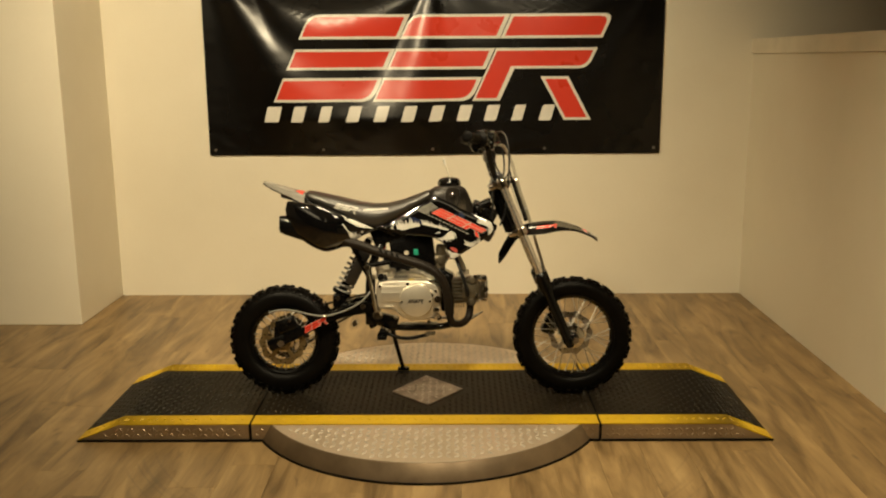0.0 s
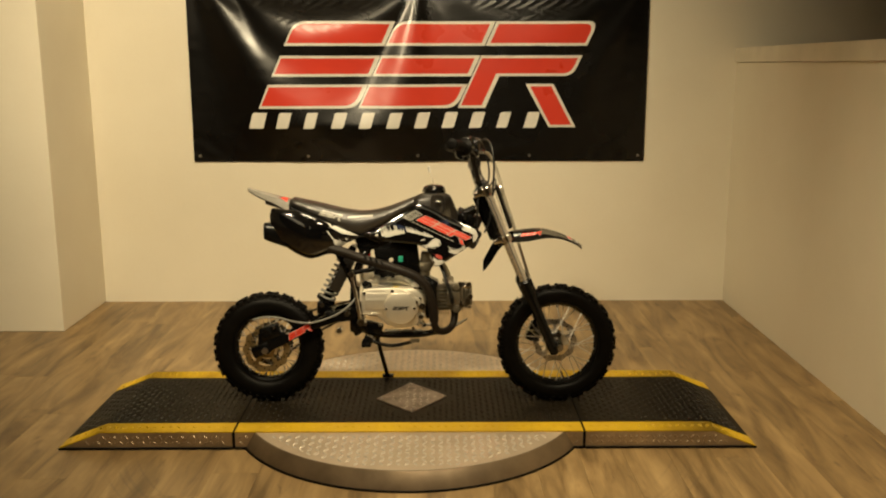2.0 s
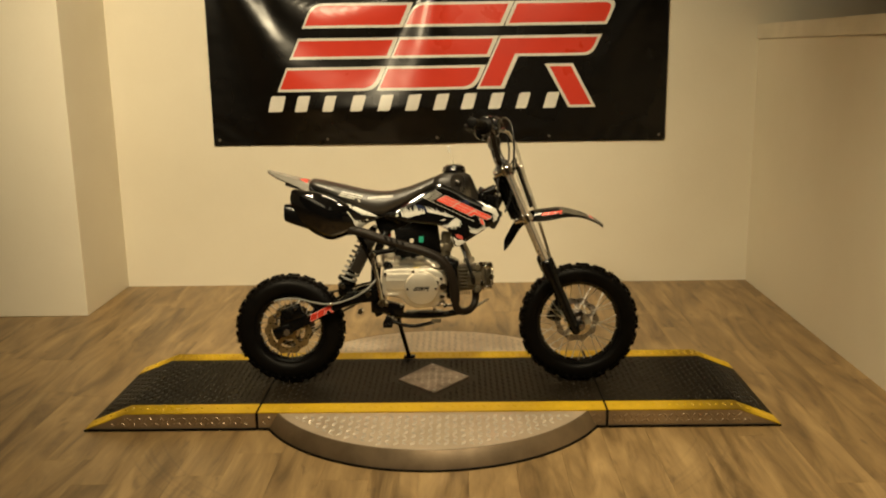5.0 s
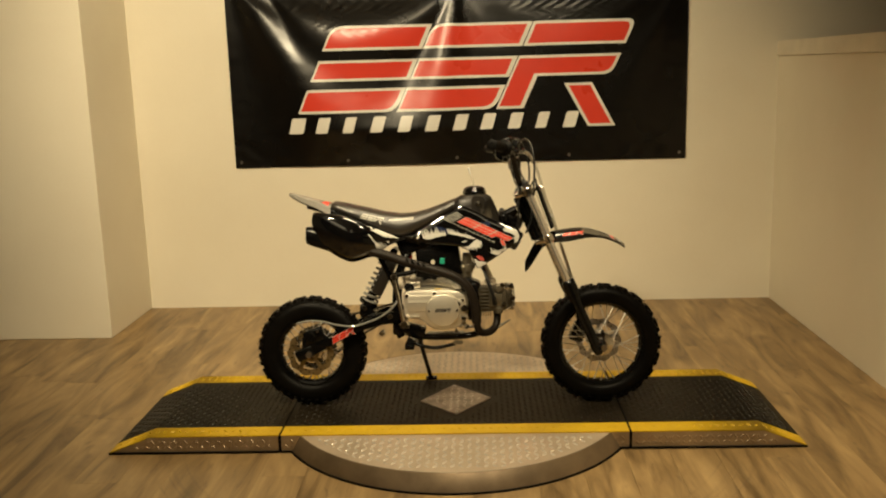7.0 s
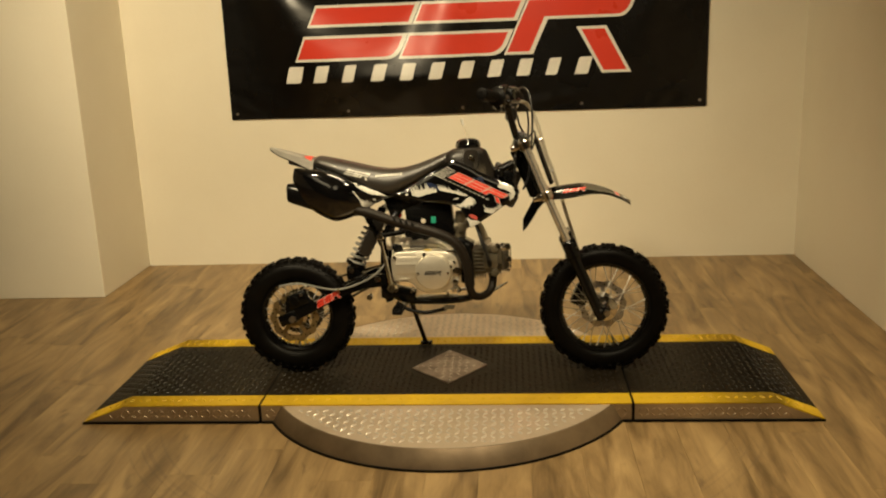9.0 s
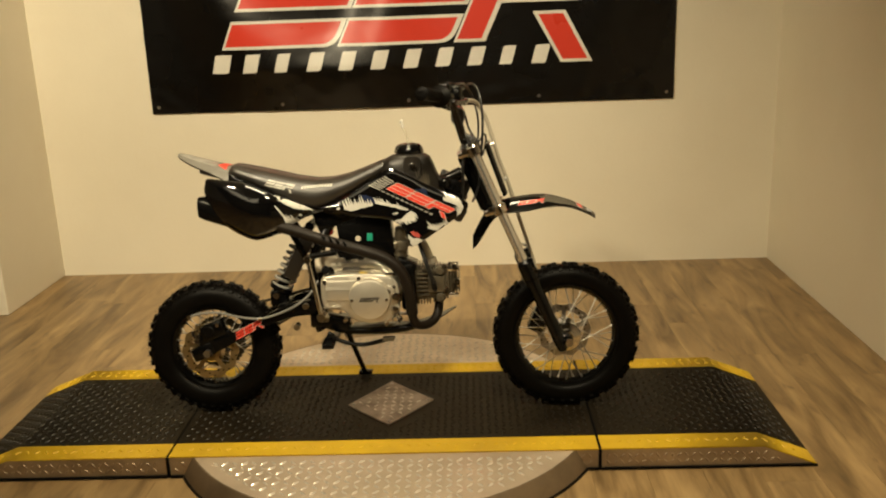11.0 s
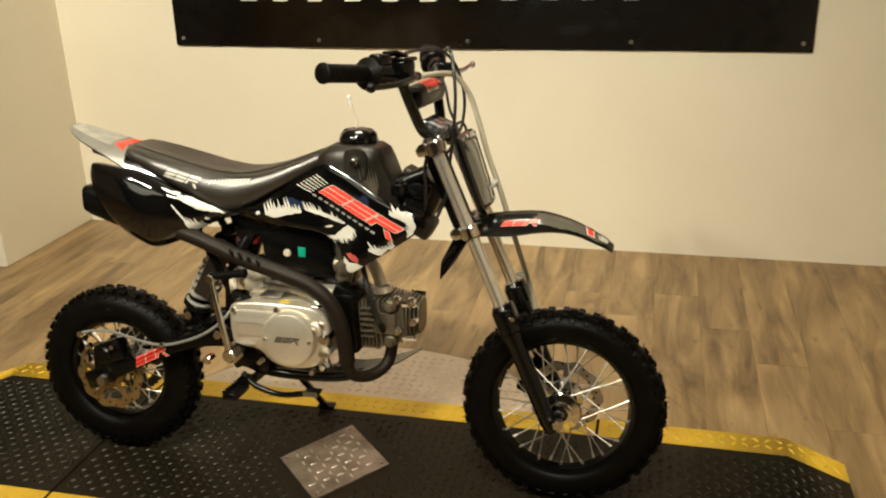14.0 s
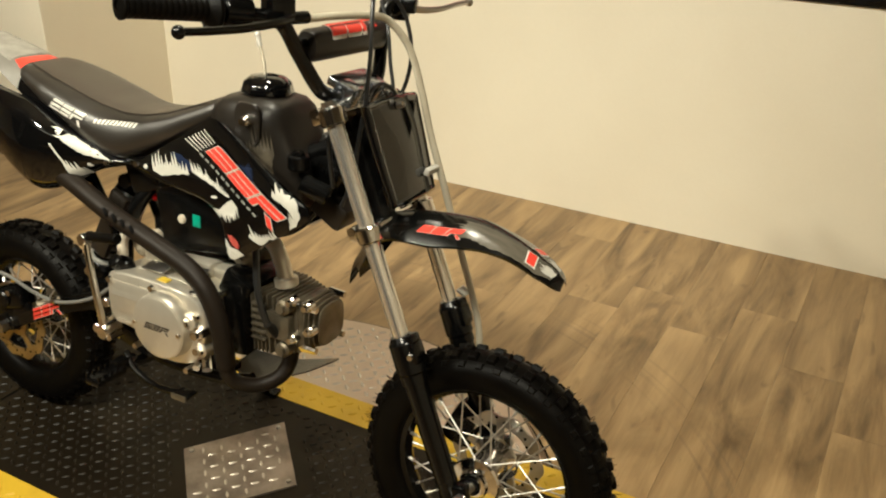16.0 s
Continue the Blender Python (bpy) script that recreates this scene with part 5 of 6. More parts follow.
simple("ignition_coil", SATIN, lambda bm: (cyl(bm, (0.205, -0.055, 0.655), (0.245, -0.035, 0.635), 0.017, None, 16, 0.003), cyl(bm, (0.20, -0.055, 0.70), (0.20, -0.055, 0.675), 0.018, None, 16, 0.003), cyl(bm, (0.20, -0.055, 0.705), (0.20, -0.055, 0.70), 0.010, None, 12)), label="black ignition coil and horn")
simple("green_tag", GREEN, lambda bm: box(bm, (-0.027, -0.0445, 0.534), (0.017, 0.002, 0.022), None, 0.0005), label="small green tag")
simple("air_box_plug", CREAM, lambda bm: cyl(bm, (-0.062, -0.040, 0.530), (-0.062, -0.047, 0.530), 0.009, 0.008, 16, 0.001), label="cream plug on the air box")
simple("carburettor", DARK_ALLOY, lambda bm: (cyl(bm, (0.035, -0.02, 0.50), (0.085, -0.01, 0.52), 0.022, None, 20, 0.003), cyl(bm, (0.06, -0.02, 0.47), (0.065, -0.02, 0.56), 0.020, 0.018, 20, 0.004), cyl(bm, (0.062, -0.02, 0.445), (0.062, -0.02, 0.47), 0.016, None, 16, 0.003), box(bm, (0.07, -0.04, 0.505), (0.03, 0.02, 0.03), None, 0.004)), label="cast carburettor")
simple("inlet_manifold", ALLOY, lambda bm: (tube(bm, [(0.085, -0.01, 0.522), (0.115, -0.012, 0.518), (0.135, -0.014, 0.49), (0.148, -0.015, 0.45)], 0.014, 14), cyl(bm, (0.146, -0.015, 0.462), (0.149, -0.015, 0.445), 0.021, None, 16, 0.002)), label="bright inlet manifold")

# ---- engine ----
CASE = [(-0.170, 0.414), (-0.160, 0.432), (-0.130, 0.438), (-0.06, 0.440), (0.02, 0.436), (0.056, 0.418), (0.066, 0.385), (0.060, 0.342), (0.035, 0.304), (-0.02, 0.292), (-0.068, 0.304), (-0.105, 0.330), (-0.150, 0.338), (-0.167, 0.352)]


def prism_y(bm, outline, y0, y1, roll=0.008, per=3):
    pts = [(p.x, p.z) for p in curve_points([(x, 0, z) for x, z in outline], per, True)]
    cx, cz = sum(p[0] for p in pts) / len(pts), sum(p[1] for p in pts) / len(pts)
    rings = []
    for y, s in ((y0, 1 - roll / 0.09), (y0 + roll * 0.35, 1 - roll * 0.3 / 0.09), (y0 + roll, 1.0), (y1 - roll, 1.0), (y1, 1 - roll / 0.09)):
        rings.append([(cx + (x - cx) * s, y, cz + (z - cz) * s) for x, z in pts])
    return loft(bm, rings)


engine = simple("engine_case", ALLOY, lambda bm: (prism_y(bm, CASE, -0.095, 0.085), box(bm, (-0.07, 0.0, 0.447), (0.16, 0.11, 0.03), None, 0.008), box(bm, (0.03, 0, 0.44), (0.06, 0.09, 0.03), None, 0.008)), label="silver cast engine case")
simple("engine_cover", ALLOY, lambda bm: (prism_y(bm, [(x + 0.002 if x < -0.1 else x - 0.006, z) for x, z in CASE], -0.128, -0.092, 0.006), box(bm, (-0.098, -0.127, 0.392), (0.11, 0.012, 0.062), None, 0.006)), engine, "silver right engine cover")
simple("sloped_face", ALLOY, lambda bm: loft(bm, [[(x0, y0, z0), (x1, y0, z0), (x1 - 0.006, y1, z1), (x0 + 0.004, y1, z1)] for x0, x1, y0, y1, z0, z1 in ((-0.152, -0.080, -0.1350, -0.1280, 0.394, 0.432), (-0.152, -0.080, -0.120, -0.112, 0.390, 0.425))]), engine, "bright sloped face of the engine cover")
simple("engine_lug", ALLOY, lambda bm: (cyl(bm, (0.030, -0.10, 0.388), (0.030, -0.140, 0.388), 0.017, None, 20, 0.003), cyl(bm, (0.046, -0.09, 0.336), (0.046, -0.130, 0.336), 0.015, None, 20, 0.003), tube(bm, [(-0.10, -0.055, 0.452), (-0.05, -0.07, 0.456), (0.0, -0.085, 0.452), (0.03, -0.10, 0.432)], 0.009, 10), cyl(bm, (-0.115, -0.05, 0.45), (-0.115, -0.05, 0.474), 0.016, 0.013, 18, 0.003), cyl(bm, (-0.075, -0.045, 0.45), (-0.075, -0.045, 0.468), 0.011, None, 6)), engine, "cast lugs and a pipe on the engine case")
for p, q, r in (((0.030, -0.138, 0.388), (0.030, -0.148, 0.388), 0.009), ((0.046, -0.128, 0.336), (0.046, -0.139, 0.336), 0.008), ((0.040, -0.125, 0.306), (0.046, -0.137, 0.304), 0.007)):
    simple("lug_bolt", CHROME, lambda bm: cyl(bm, p, q, r, r * 0.9, 6), engine)
simple("cover_rib", ALLOY, lambda bm: box(bm, (-0.125, -0.1335, 0.345), (0.034, 0.004, 0.006), None, 0.0015), engine)
simple("oil_cap", SATIN, lambda bm: (cyl(bm, (-0.140, -0.098, 0.428), (-0.143, -0.104, 0.452), 0.0135, 0.0125, 20, 0.003), box(bm, (-0.1435, -0.105, 0.455), (0.020, 0.006, 0.008), None, 0.002)), engine, "black oil filler cap")
simple("rating_plate", STEEL, lambda bm: box(bm, (-0.082, -0.088, 0.4475), (0.050, 0.028, 0.003), pose(0, 0, 0, 12), 0.001), engine, "flat bright plate on the engine case")
simple("rating_plate", STEEL, lambda bm: box(bm, (0.002, -0.078, 0.4575), (0.038, 0.024, 0.003), pose(0, 0, 0, 8), 0.001), engine, "flat bright plate on the engine case")
cc = (-0.025, 0.368)
cover = simple("clutch_cover", ALLOY, lambda bm: (lathe_y(bm, [(0.0, -0.026), (0.0545, -0.026), (0.0560, -0.0252), (0.0560, -0.0238), (0.0580, -0.0232), (0.0600, -0.018), (0.0615, -0.004), (0.0615, 0.006), (0.0, 0.006)], cc[0], cc[1], 56, -0.128)), engine, "round silver clutch cover with black lettering bars")
fe, ff, fr, fs = emblem(0.034, cc[0] - 0.031, cc[1] - 0.006, 0, 0.85)
for polygon in ff:
    simple("cover_print", BLACK, lambda bm: bm.faces.new([bm.verts.new((x, -0.1545, z)) for x, z in polygon]), cover, "black printed block")
for polygon in fs:
    simple("cover_print_slot", ALLOY, lambda bm: bm.faces.new([bm.verts.new((x, -0.1549, z)) for x, z in polygon]), cover)
for a in (180, 0, 90, 270):
    r = 0.050
    if a in (90, 270):
        continue
    simple("cover_screw", CHROME, lambda bm: cyl(bm, (cc[0] + r * math.cos(radians(a)), -0.152, cc[1] + r * math.sin(radians(a))), (cc[0] + r * math.cos(radians(a)), -0.1575, cc[1] + r * math.sin(radians(a))), 0.005, 0.004, 12), cover)
for x, z in ((-0.163, 0.340), (-0.155, 0.42), (0.045, 0.40), (0.052, 0.335), (0.02, 0.290), (-0.10, 0.303), (-0.055, 0.428)):
    simple("case_bolt", CHROME, lambda bm: cyl(bm, (x, -0.118, z), (x, -0.136, z), 0.0068, 0.006, 6), engine)
simple("oil_filler", SATIN, lambda bm: cyl(bm, (-0.145, -0.10, 0.435), (-0.152, -0.125, 0.455), 0.013, None, 14, 0.002), engine, "black oil filler plug")
for x, y, w, turn in ((-0.095, -0.06, 0.034, 8),):
    simple("white_label", SILVER, lambda bm: box(bm, (x, y, 0.4632), (w, 0.024, 0.0012), pose(0, 0, 0, 0, 0, turn)), engine, "small silver label")
simple("yellow_tag", AMBER, lambda bm: box(bm, (-0.043, -0.112, 0.4405), (0.022, 0.014, 0.002)), engine, "small yellow sticker")
simple("drain_bolt", CHROME, lambda bm: cyl(bm, (0.045, -0.11, 0.315), (0.06, -0.125, 0.300), 0.009, None, 8), engine)
simple("starter_wire", CHROME, lambda bm: tube(bm, [(0.07, -0.06, 0.43), (0.05, -0.105, 0.432), (0.02, -0.118, 0.434)], 0.005), engine)
simple("clutch_adjuster", CHROME, lambda bm: (cyl(bm, (0.052, -0.10, 0.372), (0.052, -0.138, 0.372), 0.013, None, 6), cyl(bm, (0.052, -0.138, 0.372), (0.052, -0.148, 0.372), 0.008, None, 12) ), engine, "bright bolts and adjuster")


simple("cylinder", DARK_ALLOY, lambda bm: box(bm, (0.105, -0.002, 0.386), (0.10, 0.092, 0.088), pose(0, 0, 0, 0, -4), 0.004), engine, "grey cylinder barrel")
for k in range(4, 9):
    simple("cooling_fin", DARK_ALLOY, lambda bm: box(bm, (0.075 + k * 0.0085, -0.002, 0.386), (0.0035, 0.118, 0.112), pose(0, 0, 0, 0, -4), 0.001), engine)
simple("cylinder_head", DARK_ALLOY, lambda bm: (box(bm, (0.176, -0.002, 0.389), (0.062, 0.092, 0.088), pose(0, 0, 0, 0, -4), 0.01), cyl(bm, (0.205, -0.002, 0.391), (0.226, -0.002, 0.393), 0.040, 0.036, 28, 0.004), box(bm, (0.165, -0.058, 0.390), (0.05, 0.016, 0.05), None, 0.004)), engine, "grey cylinder head")
for k in range(6):
    simple("cooling_fin", DARK_ALLOY, lambda bm: box(bm, (0.154 + k * 0.0085, -0.002, 0.388), (0.0040, 0.114 - 0.004 * k, 0.106 - 0.003 * k), pose(0, 0, 0, 0, -4), 0.001), engine)
for k in range(4):
    simple("cover_fin", DARK_ALLOY, lambda bm: loft(bm, [[(0.208 + k * 0.0078 + dx, -0.002 + (0.050 - 0.004 * k) * q * math.copysign(abs(math.cos(a)) ** 0.6, math.cos(a)), 0.394 + (0.049 - 0.0035 * k) * q * math.copysign(abs(math.sin(a)) ** 0.6, math.sin(a))) for a in (2 * math.pi * n / 28 for n in range(28))] for dx, q in ((0.0, 0.97), (0.001, 1.0), (0.0032, 1.0), (0.0042, 0.97))]), engine, "rounded fin of the head cover")
for z in (0.350, 0.430):
    simple("valve_cap", DARK_ALLOY, lambda bm: (cyl(bm, (0.178, -0.045, z), (0.178, -0.070, z), 0.014, None, 20, 0.003), cyl(bm, (0.178, -0.068, z), (0.178, -0.076, z), 0.009, None, 6)), engine, "round valve cap")
for k in range(6):
    simple("cooling_fin", DARK_ALLOY, lambda bm: box(bm, (0.126, -0.058, 0.358 + k * 0.0128), (0.030, 0.020, 0.0045), None, 0.001), engine)
for x, z in ((0.229, 0.440), (0.234, 0.396), (0.196, 0.441), (0.199, 0.372)):
    simple("head_nut", CHROME, lambda bm: (cyl(bm, (x - 0.006, -0.045, z), (x - 0.006, -0.062, z), 0.010, None, 16, 0.002), cyl(bm, (x - 0.006, -0.060, z), (x - 0.006, -0.070, z), 0.0065, 0.0055, 6)), engine)
for y in (-0.042, 0.042):
    for z in (0.352, 0.43):
        simple("head_nut", CHROME, lambda bm: cyl(bm, (0.200, y, z), (0.232, y, z), 0.0075, 0.006, 6), engine)
simple("spark_lead", CABLE, lambda bm: (tube(bm, [(0.16, -0.064, 0.388), (0.158, -0.082, 0.40), (0.142, -0.085, 0.45), (0.125, -0.07, 0.50), (0.11, -0.05, 0.54)], 0.0062, 8), cyl(bm, (0.162, -0.058, 0.372), (0.158, -0.084, 0.402), 0.009, 0.007, 12, 0.002)), engine, "black spark plug lead")
simple("engine_bracket", SATIN, lambda bm: (box(bm, (0.082, -0.03, 0.385), (0.045, 0.10, 0.135), pose(0, 0, 0, 0, -4), 0.008), box(bm, (0.075, -0.02, 0.44), (0.06, 0.10, 0.05), pose(0, 0, 0, 0, 25), 0.006), box(bm, (-0.10, 0.0, 0.485), (0.10, 0.05, 0.05), None, 0.006), box(bm, (0.03, 0.02, 0.475), (0.10, 0.06, 0.05), None, 0.008)), label="black brackets and starter motor above the engine")
simple("starter_motor", CREAM, lambda bm: (cyl(bm, (-0.175, -0.030, 0.452), (-0.125, -0.032, 0.474), 0.026, 0.020, 24, 0.006), tube(bm, [(-0.175, -0.08, 0.44), (-0.18, -0.07, 0.475), (-0.165, -0.05, 0.49)], 0.010)), label="cream cast starter motor")

# ---- exhaust ----
HEAT = [(-0.29, -0.102, 0.583), (-0.23, -0.112, 0.567), (-0.154, -0.118, 0.540), (-0.041, -0.122, 0.506), (0.022, -0.122, 0.482), (0.062, -0.122, 0.448), (0.084, -0.120, 0.40), (0.092, -0.118, 0.355), (0.095, -0.115, 0.315)]
exhaust = simple("exhaust_pipe", PIPE, lambda bm: (tube(bm, HEAT, 0.0172, 18), tube(bm, [(0.095, -0.115, 0.315), (0.098, -0.112, 0.296), (0.110, -0.10, 0.278), (0.136, -0.075, 0.272), (0.160, -0.050, 0.285), (0.170, -0.035, 0.31), (0.172, -0.028, 0.345)], 0.0135, 14)), label="dark coated exhaust pipe with a heat shield")
slits = []
for k in range(4):
    p = Vector((-0.150 + 0.020 * k, -0.1195, 0.5385 - 0.0065 * k))
    slits.append(p)
simple("shield_slot", BASE_RUBBER, lambda bm: [box(bm, p + Vector((0, -0.0172, 0.0118)), (0.015, 0.006, 0.0036), pose(0, 0, 0, 40, 62), 0.001) for p in slits], exhaust, "slots in the heat shield")
simple("muffler", SATIN, lambda bm: (loft(bm, [[(x, -0.076 + w * math.copysign(abs(math.cos(a)) ** 0.6, math.cos(a)), z + h * math.copysign(abs(math.sin(a)) ** 0.55, math.sin(a))) for a in (2 * math.pi * k / 24 for k in range(24))] for x, z, w, h in ((-0.510, 0.640, 0.024, 0.022), (-0.516, 0.641, 0.029, 0.030), (-0.502, 0.638, 0.032, 0.034), (-0.44, 0.620, 0.035, 0.037), (-0.32, 0.588, 0.034, 0.034), (-0.27, 0.578, 0.020, 0.020))])), exhaust, "black muffler")
simple("muffler_tip", BASE_RUBBER, lambda bm: cyl(bm, (-0.5175, -0.076, 0.641), (-0.505, -0.076, 0.638), 0.016, None, 20), exhaust)

# ---- swingarm, shock, stand, pegs ----
for y in (-0.070, 0.070):
    simple("swingarm", SATIN, lambda bm: (loft(bm, [[(x + dz * 0.45, y + dy, z + dz) for dy, dz in ((-0.011, -h), (-0.008, -h - 0.003), (0.008, -h - 0.003), (0.011, -h), (0.011, h), (0.008, h + 0.003), (-0.008, h + 0.003), (-0.011, h))] for x, z, h in ((-0.185, 0.335, 0.020), (-0.26, 0.328, 0.020), (-0.32, 0.307, 0.020), (-0.40, 0.268, 0.018), (-0.47, 0.232, 0.017), (-0.55, 0.198, 0.016))]), box(bm, (-0.54, y, 0.204), (0.07, 0.026, 0.042), pose(0, 0, 0, 0, -22), 0.006)), label="black box-section swingarm leg")
simple("swingarm_bridge", SATIN, lambda bm: (box(bm, (-0.285, 0, 0.322), (0.035, 0.14, 0.05), pose(0, 0, 0, 0, -18), 0.006), box(bm, (-0.315, 0, 0.350), (0.05, 0.05, 0.05), None, 0.008), cyl(bm, (-0.185, -0.088, 0.30), (-0.185, 0.088, 0.30), 0.013, None, 6)), label="black swingarm cross-member")


def sprocket_shape(bm):
    """A toothed ring with five arms on the far side of the rear wheel."""
    cx, cz = REAR
    rows = []
    for y in (0.047, 0.051):
        rows.append([[bm.verts.new((cx + r * math.cos(a), y, cz + r * math.sin(a))) for r, a in ((q + (0.004 if k % 4 < 2 and q > 0.07 else 0), 2 * math.pi * k / 148) for k in range(148))] for q in (0.080, 0.060)])
    ring_faces(bm, rows[0][0], rows[0][1])
    ring_faces(bm, rows[1][0], rows[1][1])
    ring_faces(bm, rows[0][0], rows[1][0])
    ring_faces(bm, rows[0][1], rows[1][1])
    for k in range(5):
        a = 2 * math.pi * k / 5
        box(bm, (cx + 0.044 * math.cos(a), 0.049, cz + 0.044 * math.sin(a)), (0.044, 0.004, 0.022), Matrix.Rotation(-a, 4, "Y"), 0.001)
    lathe_y(bm, [(0.018, -0.004), (0.034, -0.004), (0.034, 0.004), (0.018, 0.004)], cx, cz, 28, 0.047)


simple("rear_sprocket", STEEL_DARK, sprocket_shape, rear_wheel, "dark steel sprocket")
simple("drive_chain", STEEL_DARK, lambda bm: [tube(bm, [(REAR[0], 0.049, REAR[1] + s * 0.083), (-0.36, 0.052, 0.285 + s * 0.046), (-0.20, 0.055, 0.345 + s * 0.024)], 0.0055, 6, 4, 0.7) for s in (-1, 1)], label="greasy dark drive chain")


def flat_print(name, polygons, mat, y, owner, label=""):
    """Thin prints that lie flat on an upright side at depth y."""
    for polygon in polygons:
        simple(name, mat, lambda bm: bm.faces.new([bm.verts.new((x, y, z)) for x, z in polygon]), owner, label)


fe, ff, fr, fs = emblem(0.0560, -0.436, 0.239, 27, 0.92, 0.8)
flat_print("decal_outline", fe, WHITE, -0.0822, bike, "white outline block of the swingarm decal")
flat_print("decal_block", ff, RED, -0.0827, bike, "red block of the swingarm decal")
flat_print("decal_slot", fs, SATIN, -0.0832, bike)
simple("rear_caliper", SATIN, lambda bm: (box(bm, (-0.505, -0.066, 0.270), (0.075, 0.042, 0.05), pose(0, 0, 0, 0, -20), 0.008), cyl(bm, (-0.515, -0.07, 0.268), (-0.515, -0.094, 0.268), 0.018, None, 20, 0.003), box(bm, (-0.485, -0.075, 0.235), (0.09, 0.01, 0.035), pose(0, 0, 0, 0, -30), 0.003), box(bm, (-0.525, -0.075, 0.235), (0.05, 0.012, 0.06), None, 0.004)), label="black rear brake caliper")
for x, z in ((-0.548, 0.288), (-0.488, 0.290)):
    simple("caliper_bolt", CHROME, lambda bm: cyl(bm, (x, -0.085, z), (x, -0.098, z), 0.006, None, 6), label="bright caliper bolt")
simple("pad_pin", CHROME, lambda bm: box(bm, (-0.567, -0.07, 0.252), (0.008, 0.02, 0.03), None, 0.002))
simple("rear_brake_hose", GREY_HOSE, lambda bm: tube(bm, [(-0.565, -0.088, 0.318), (-0.53, -0.090, 0.326), (-0.48, -0.092, 0.327), (-0.42, -0.093, 0.313), (-0.36, -0.092, 0.306), (-0.30, -0.09, 0.320), (-0.245, -0.088, 0.345), (-0.205, -0.08, 0.378), (-0.185, -0.06, 0.41)], 0.0036, 8), label="grey rear brake hose")
simple("banjo_fitting", CHROME, lambda bm: cyl(bm, (-0.568, -0.08, 0.316), (-0.568, -0.098, 0.316), 0.007, None, 6), label="bright hose fitting")
simple("hose_clamp", CHROME, lambda bm: cyl(bm, (-0.362, -0.092, 0.306), (-0.352, -0.092, 0.307), 0.006), label="bright hose clamp")


def coil(bm):
    a0, a1 = Vector((-0.309, 0, 0.379)), Vector((-0.230, 0, 0.528))
    d = (a1 - a0).normalized()
    u = Vector((0, 1, 0))
    v = d.cross(u)
    tube(bm, [tuple(a0 + (a1 - a0) * (k / 96) + (u * math.cos(2 * math.pi * k / 12) + v * math.sin(2 * math.pi * k / 12)) * 0.030) for k in range(97)], 0.0045, 8, 2)


shock = simple("shock_absorber", SATIN, lambda bm: (cyl(bm, (-0.318, 0, 0.362), (-0.215, 0, 0.557), 0.017, None, 18), cyl(bm, (-0.312, 0, 0.373), (-0.304, 0, 0.388), 0.036, None, 24, 0.003), cyl(bm, (-0.230, 0, 0.528), (-0.222, 0, 0.545), 0.034, 0.03, 24, 0.003), cyl(bm, (-0.318, -0.03, 0.362), (-0.318, 0.03, 0.362), 0.006), cyl(bm, (-0.205, -0.04, 0.57), (-0.205, 0.04, 0.57), 0.014)), label="rear shock absorber")
simple("coil_spring", SPRING, coil, shock, "white coil spring")
simple("shock_bolt", CHROME, lambda bm: cyl(bm, (-0.318, -0.04, 0.362), (-0.318, -0.03, 0.362), 0.010, None, 6), shock)
for x, z, r in ((-0.222, 0.338, 0.011), (-0.252, 0.275, 0.010)):
    simple("frame_bolt", CHROME, lambda bm: cyl(bm, (x, -0.06, z), (x, -0.088, z), r, None, 12, 0.002))
simple("shock_reservoir", MATT, lambda bm: (box(bm, (-0.240, -0.046, 0.482), (0.042, 0.016, 0.150), pose(0, 0, 0, 0, 27.8), 0.006),), label="black rubber splash guard")
simple("red_lamp_lens", GLOSS_RED, lambda bm: (cyl(bm, (-0.158, 0.000, 0.552), (-0.146, -0.022, 0.549), 0.013, 0.011, 20, 0.003), cyl(bm, (-0.146, -0.021, 0.549), (-0.143, -0.026, 0.549), 0.007, 0.005, 16)), label="glossy red plastic fitting")
kick = simple("kick_starter", CHROME, lambda bm: (tube(bm, [(-0.167, -0.140, 0.316), (-0.178, -0.143, 0.38), (-0.191, -0.143, 0.45), (-0.198, -0.140, 0.486)], (0.0075, 0.006), 12), cyl(bm, (-0.166, -0.11, 0.316), (-0.166, -0.150, 0.316), 0.015, None, 18, 0.003), cyl(bm, (-0.152, -0.12, 0.311), (-0.152, -0.148, 0.311), 0.008, None, 6), cyl(bm, (-0.198, -0.125, 0.490), (-0.198, -0.153, 0.490), 0.011, None, 14, 0.002)), label="chrome kick starter with a folding black pedal")
simple("kick_pedal", RUBBER, lambda bm: (cyl(bm, (-0.193, -0.140, 0.496), (-0.120, -0.144, 0.508), 0.0088, None, 14, 0.002), cyl(bm, (-0.122, -0.144, 0.5078), (-0.115, -0.1445, 0.509), 0.010, None, 14, 0.002)), kick, "black rubber kick pedal")
for sgn in (-1, 1):
    peg = simple("foot_peg", SATIN, lambda bm: (box(bm, (-0.145, sgn * 0.165, 0.243), (0.034, 0.070, 0.014), None, 0.004), box(bm, (-0.148, sgn * 0.12, 0.248), (0.022, 0.05, 0.022), None, 0.004), *[box(bm, (-0.145 + dx, sgn * (0.138 + 0.014 * k), 0.252), (0.005, 0.005, 0.008)) for k in range(5) for dx in (-0.014, 0.014)]), label="black toothed foot peg")
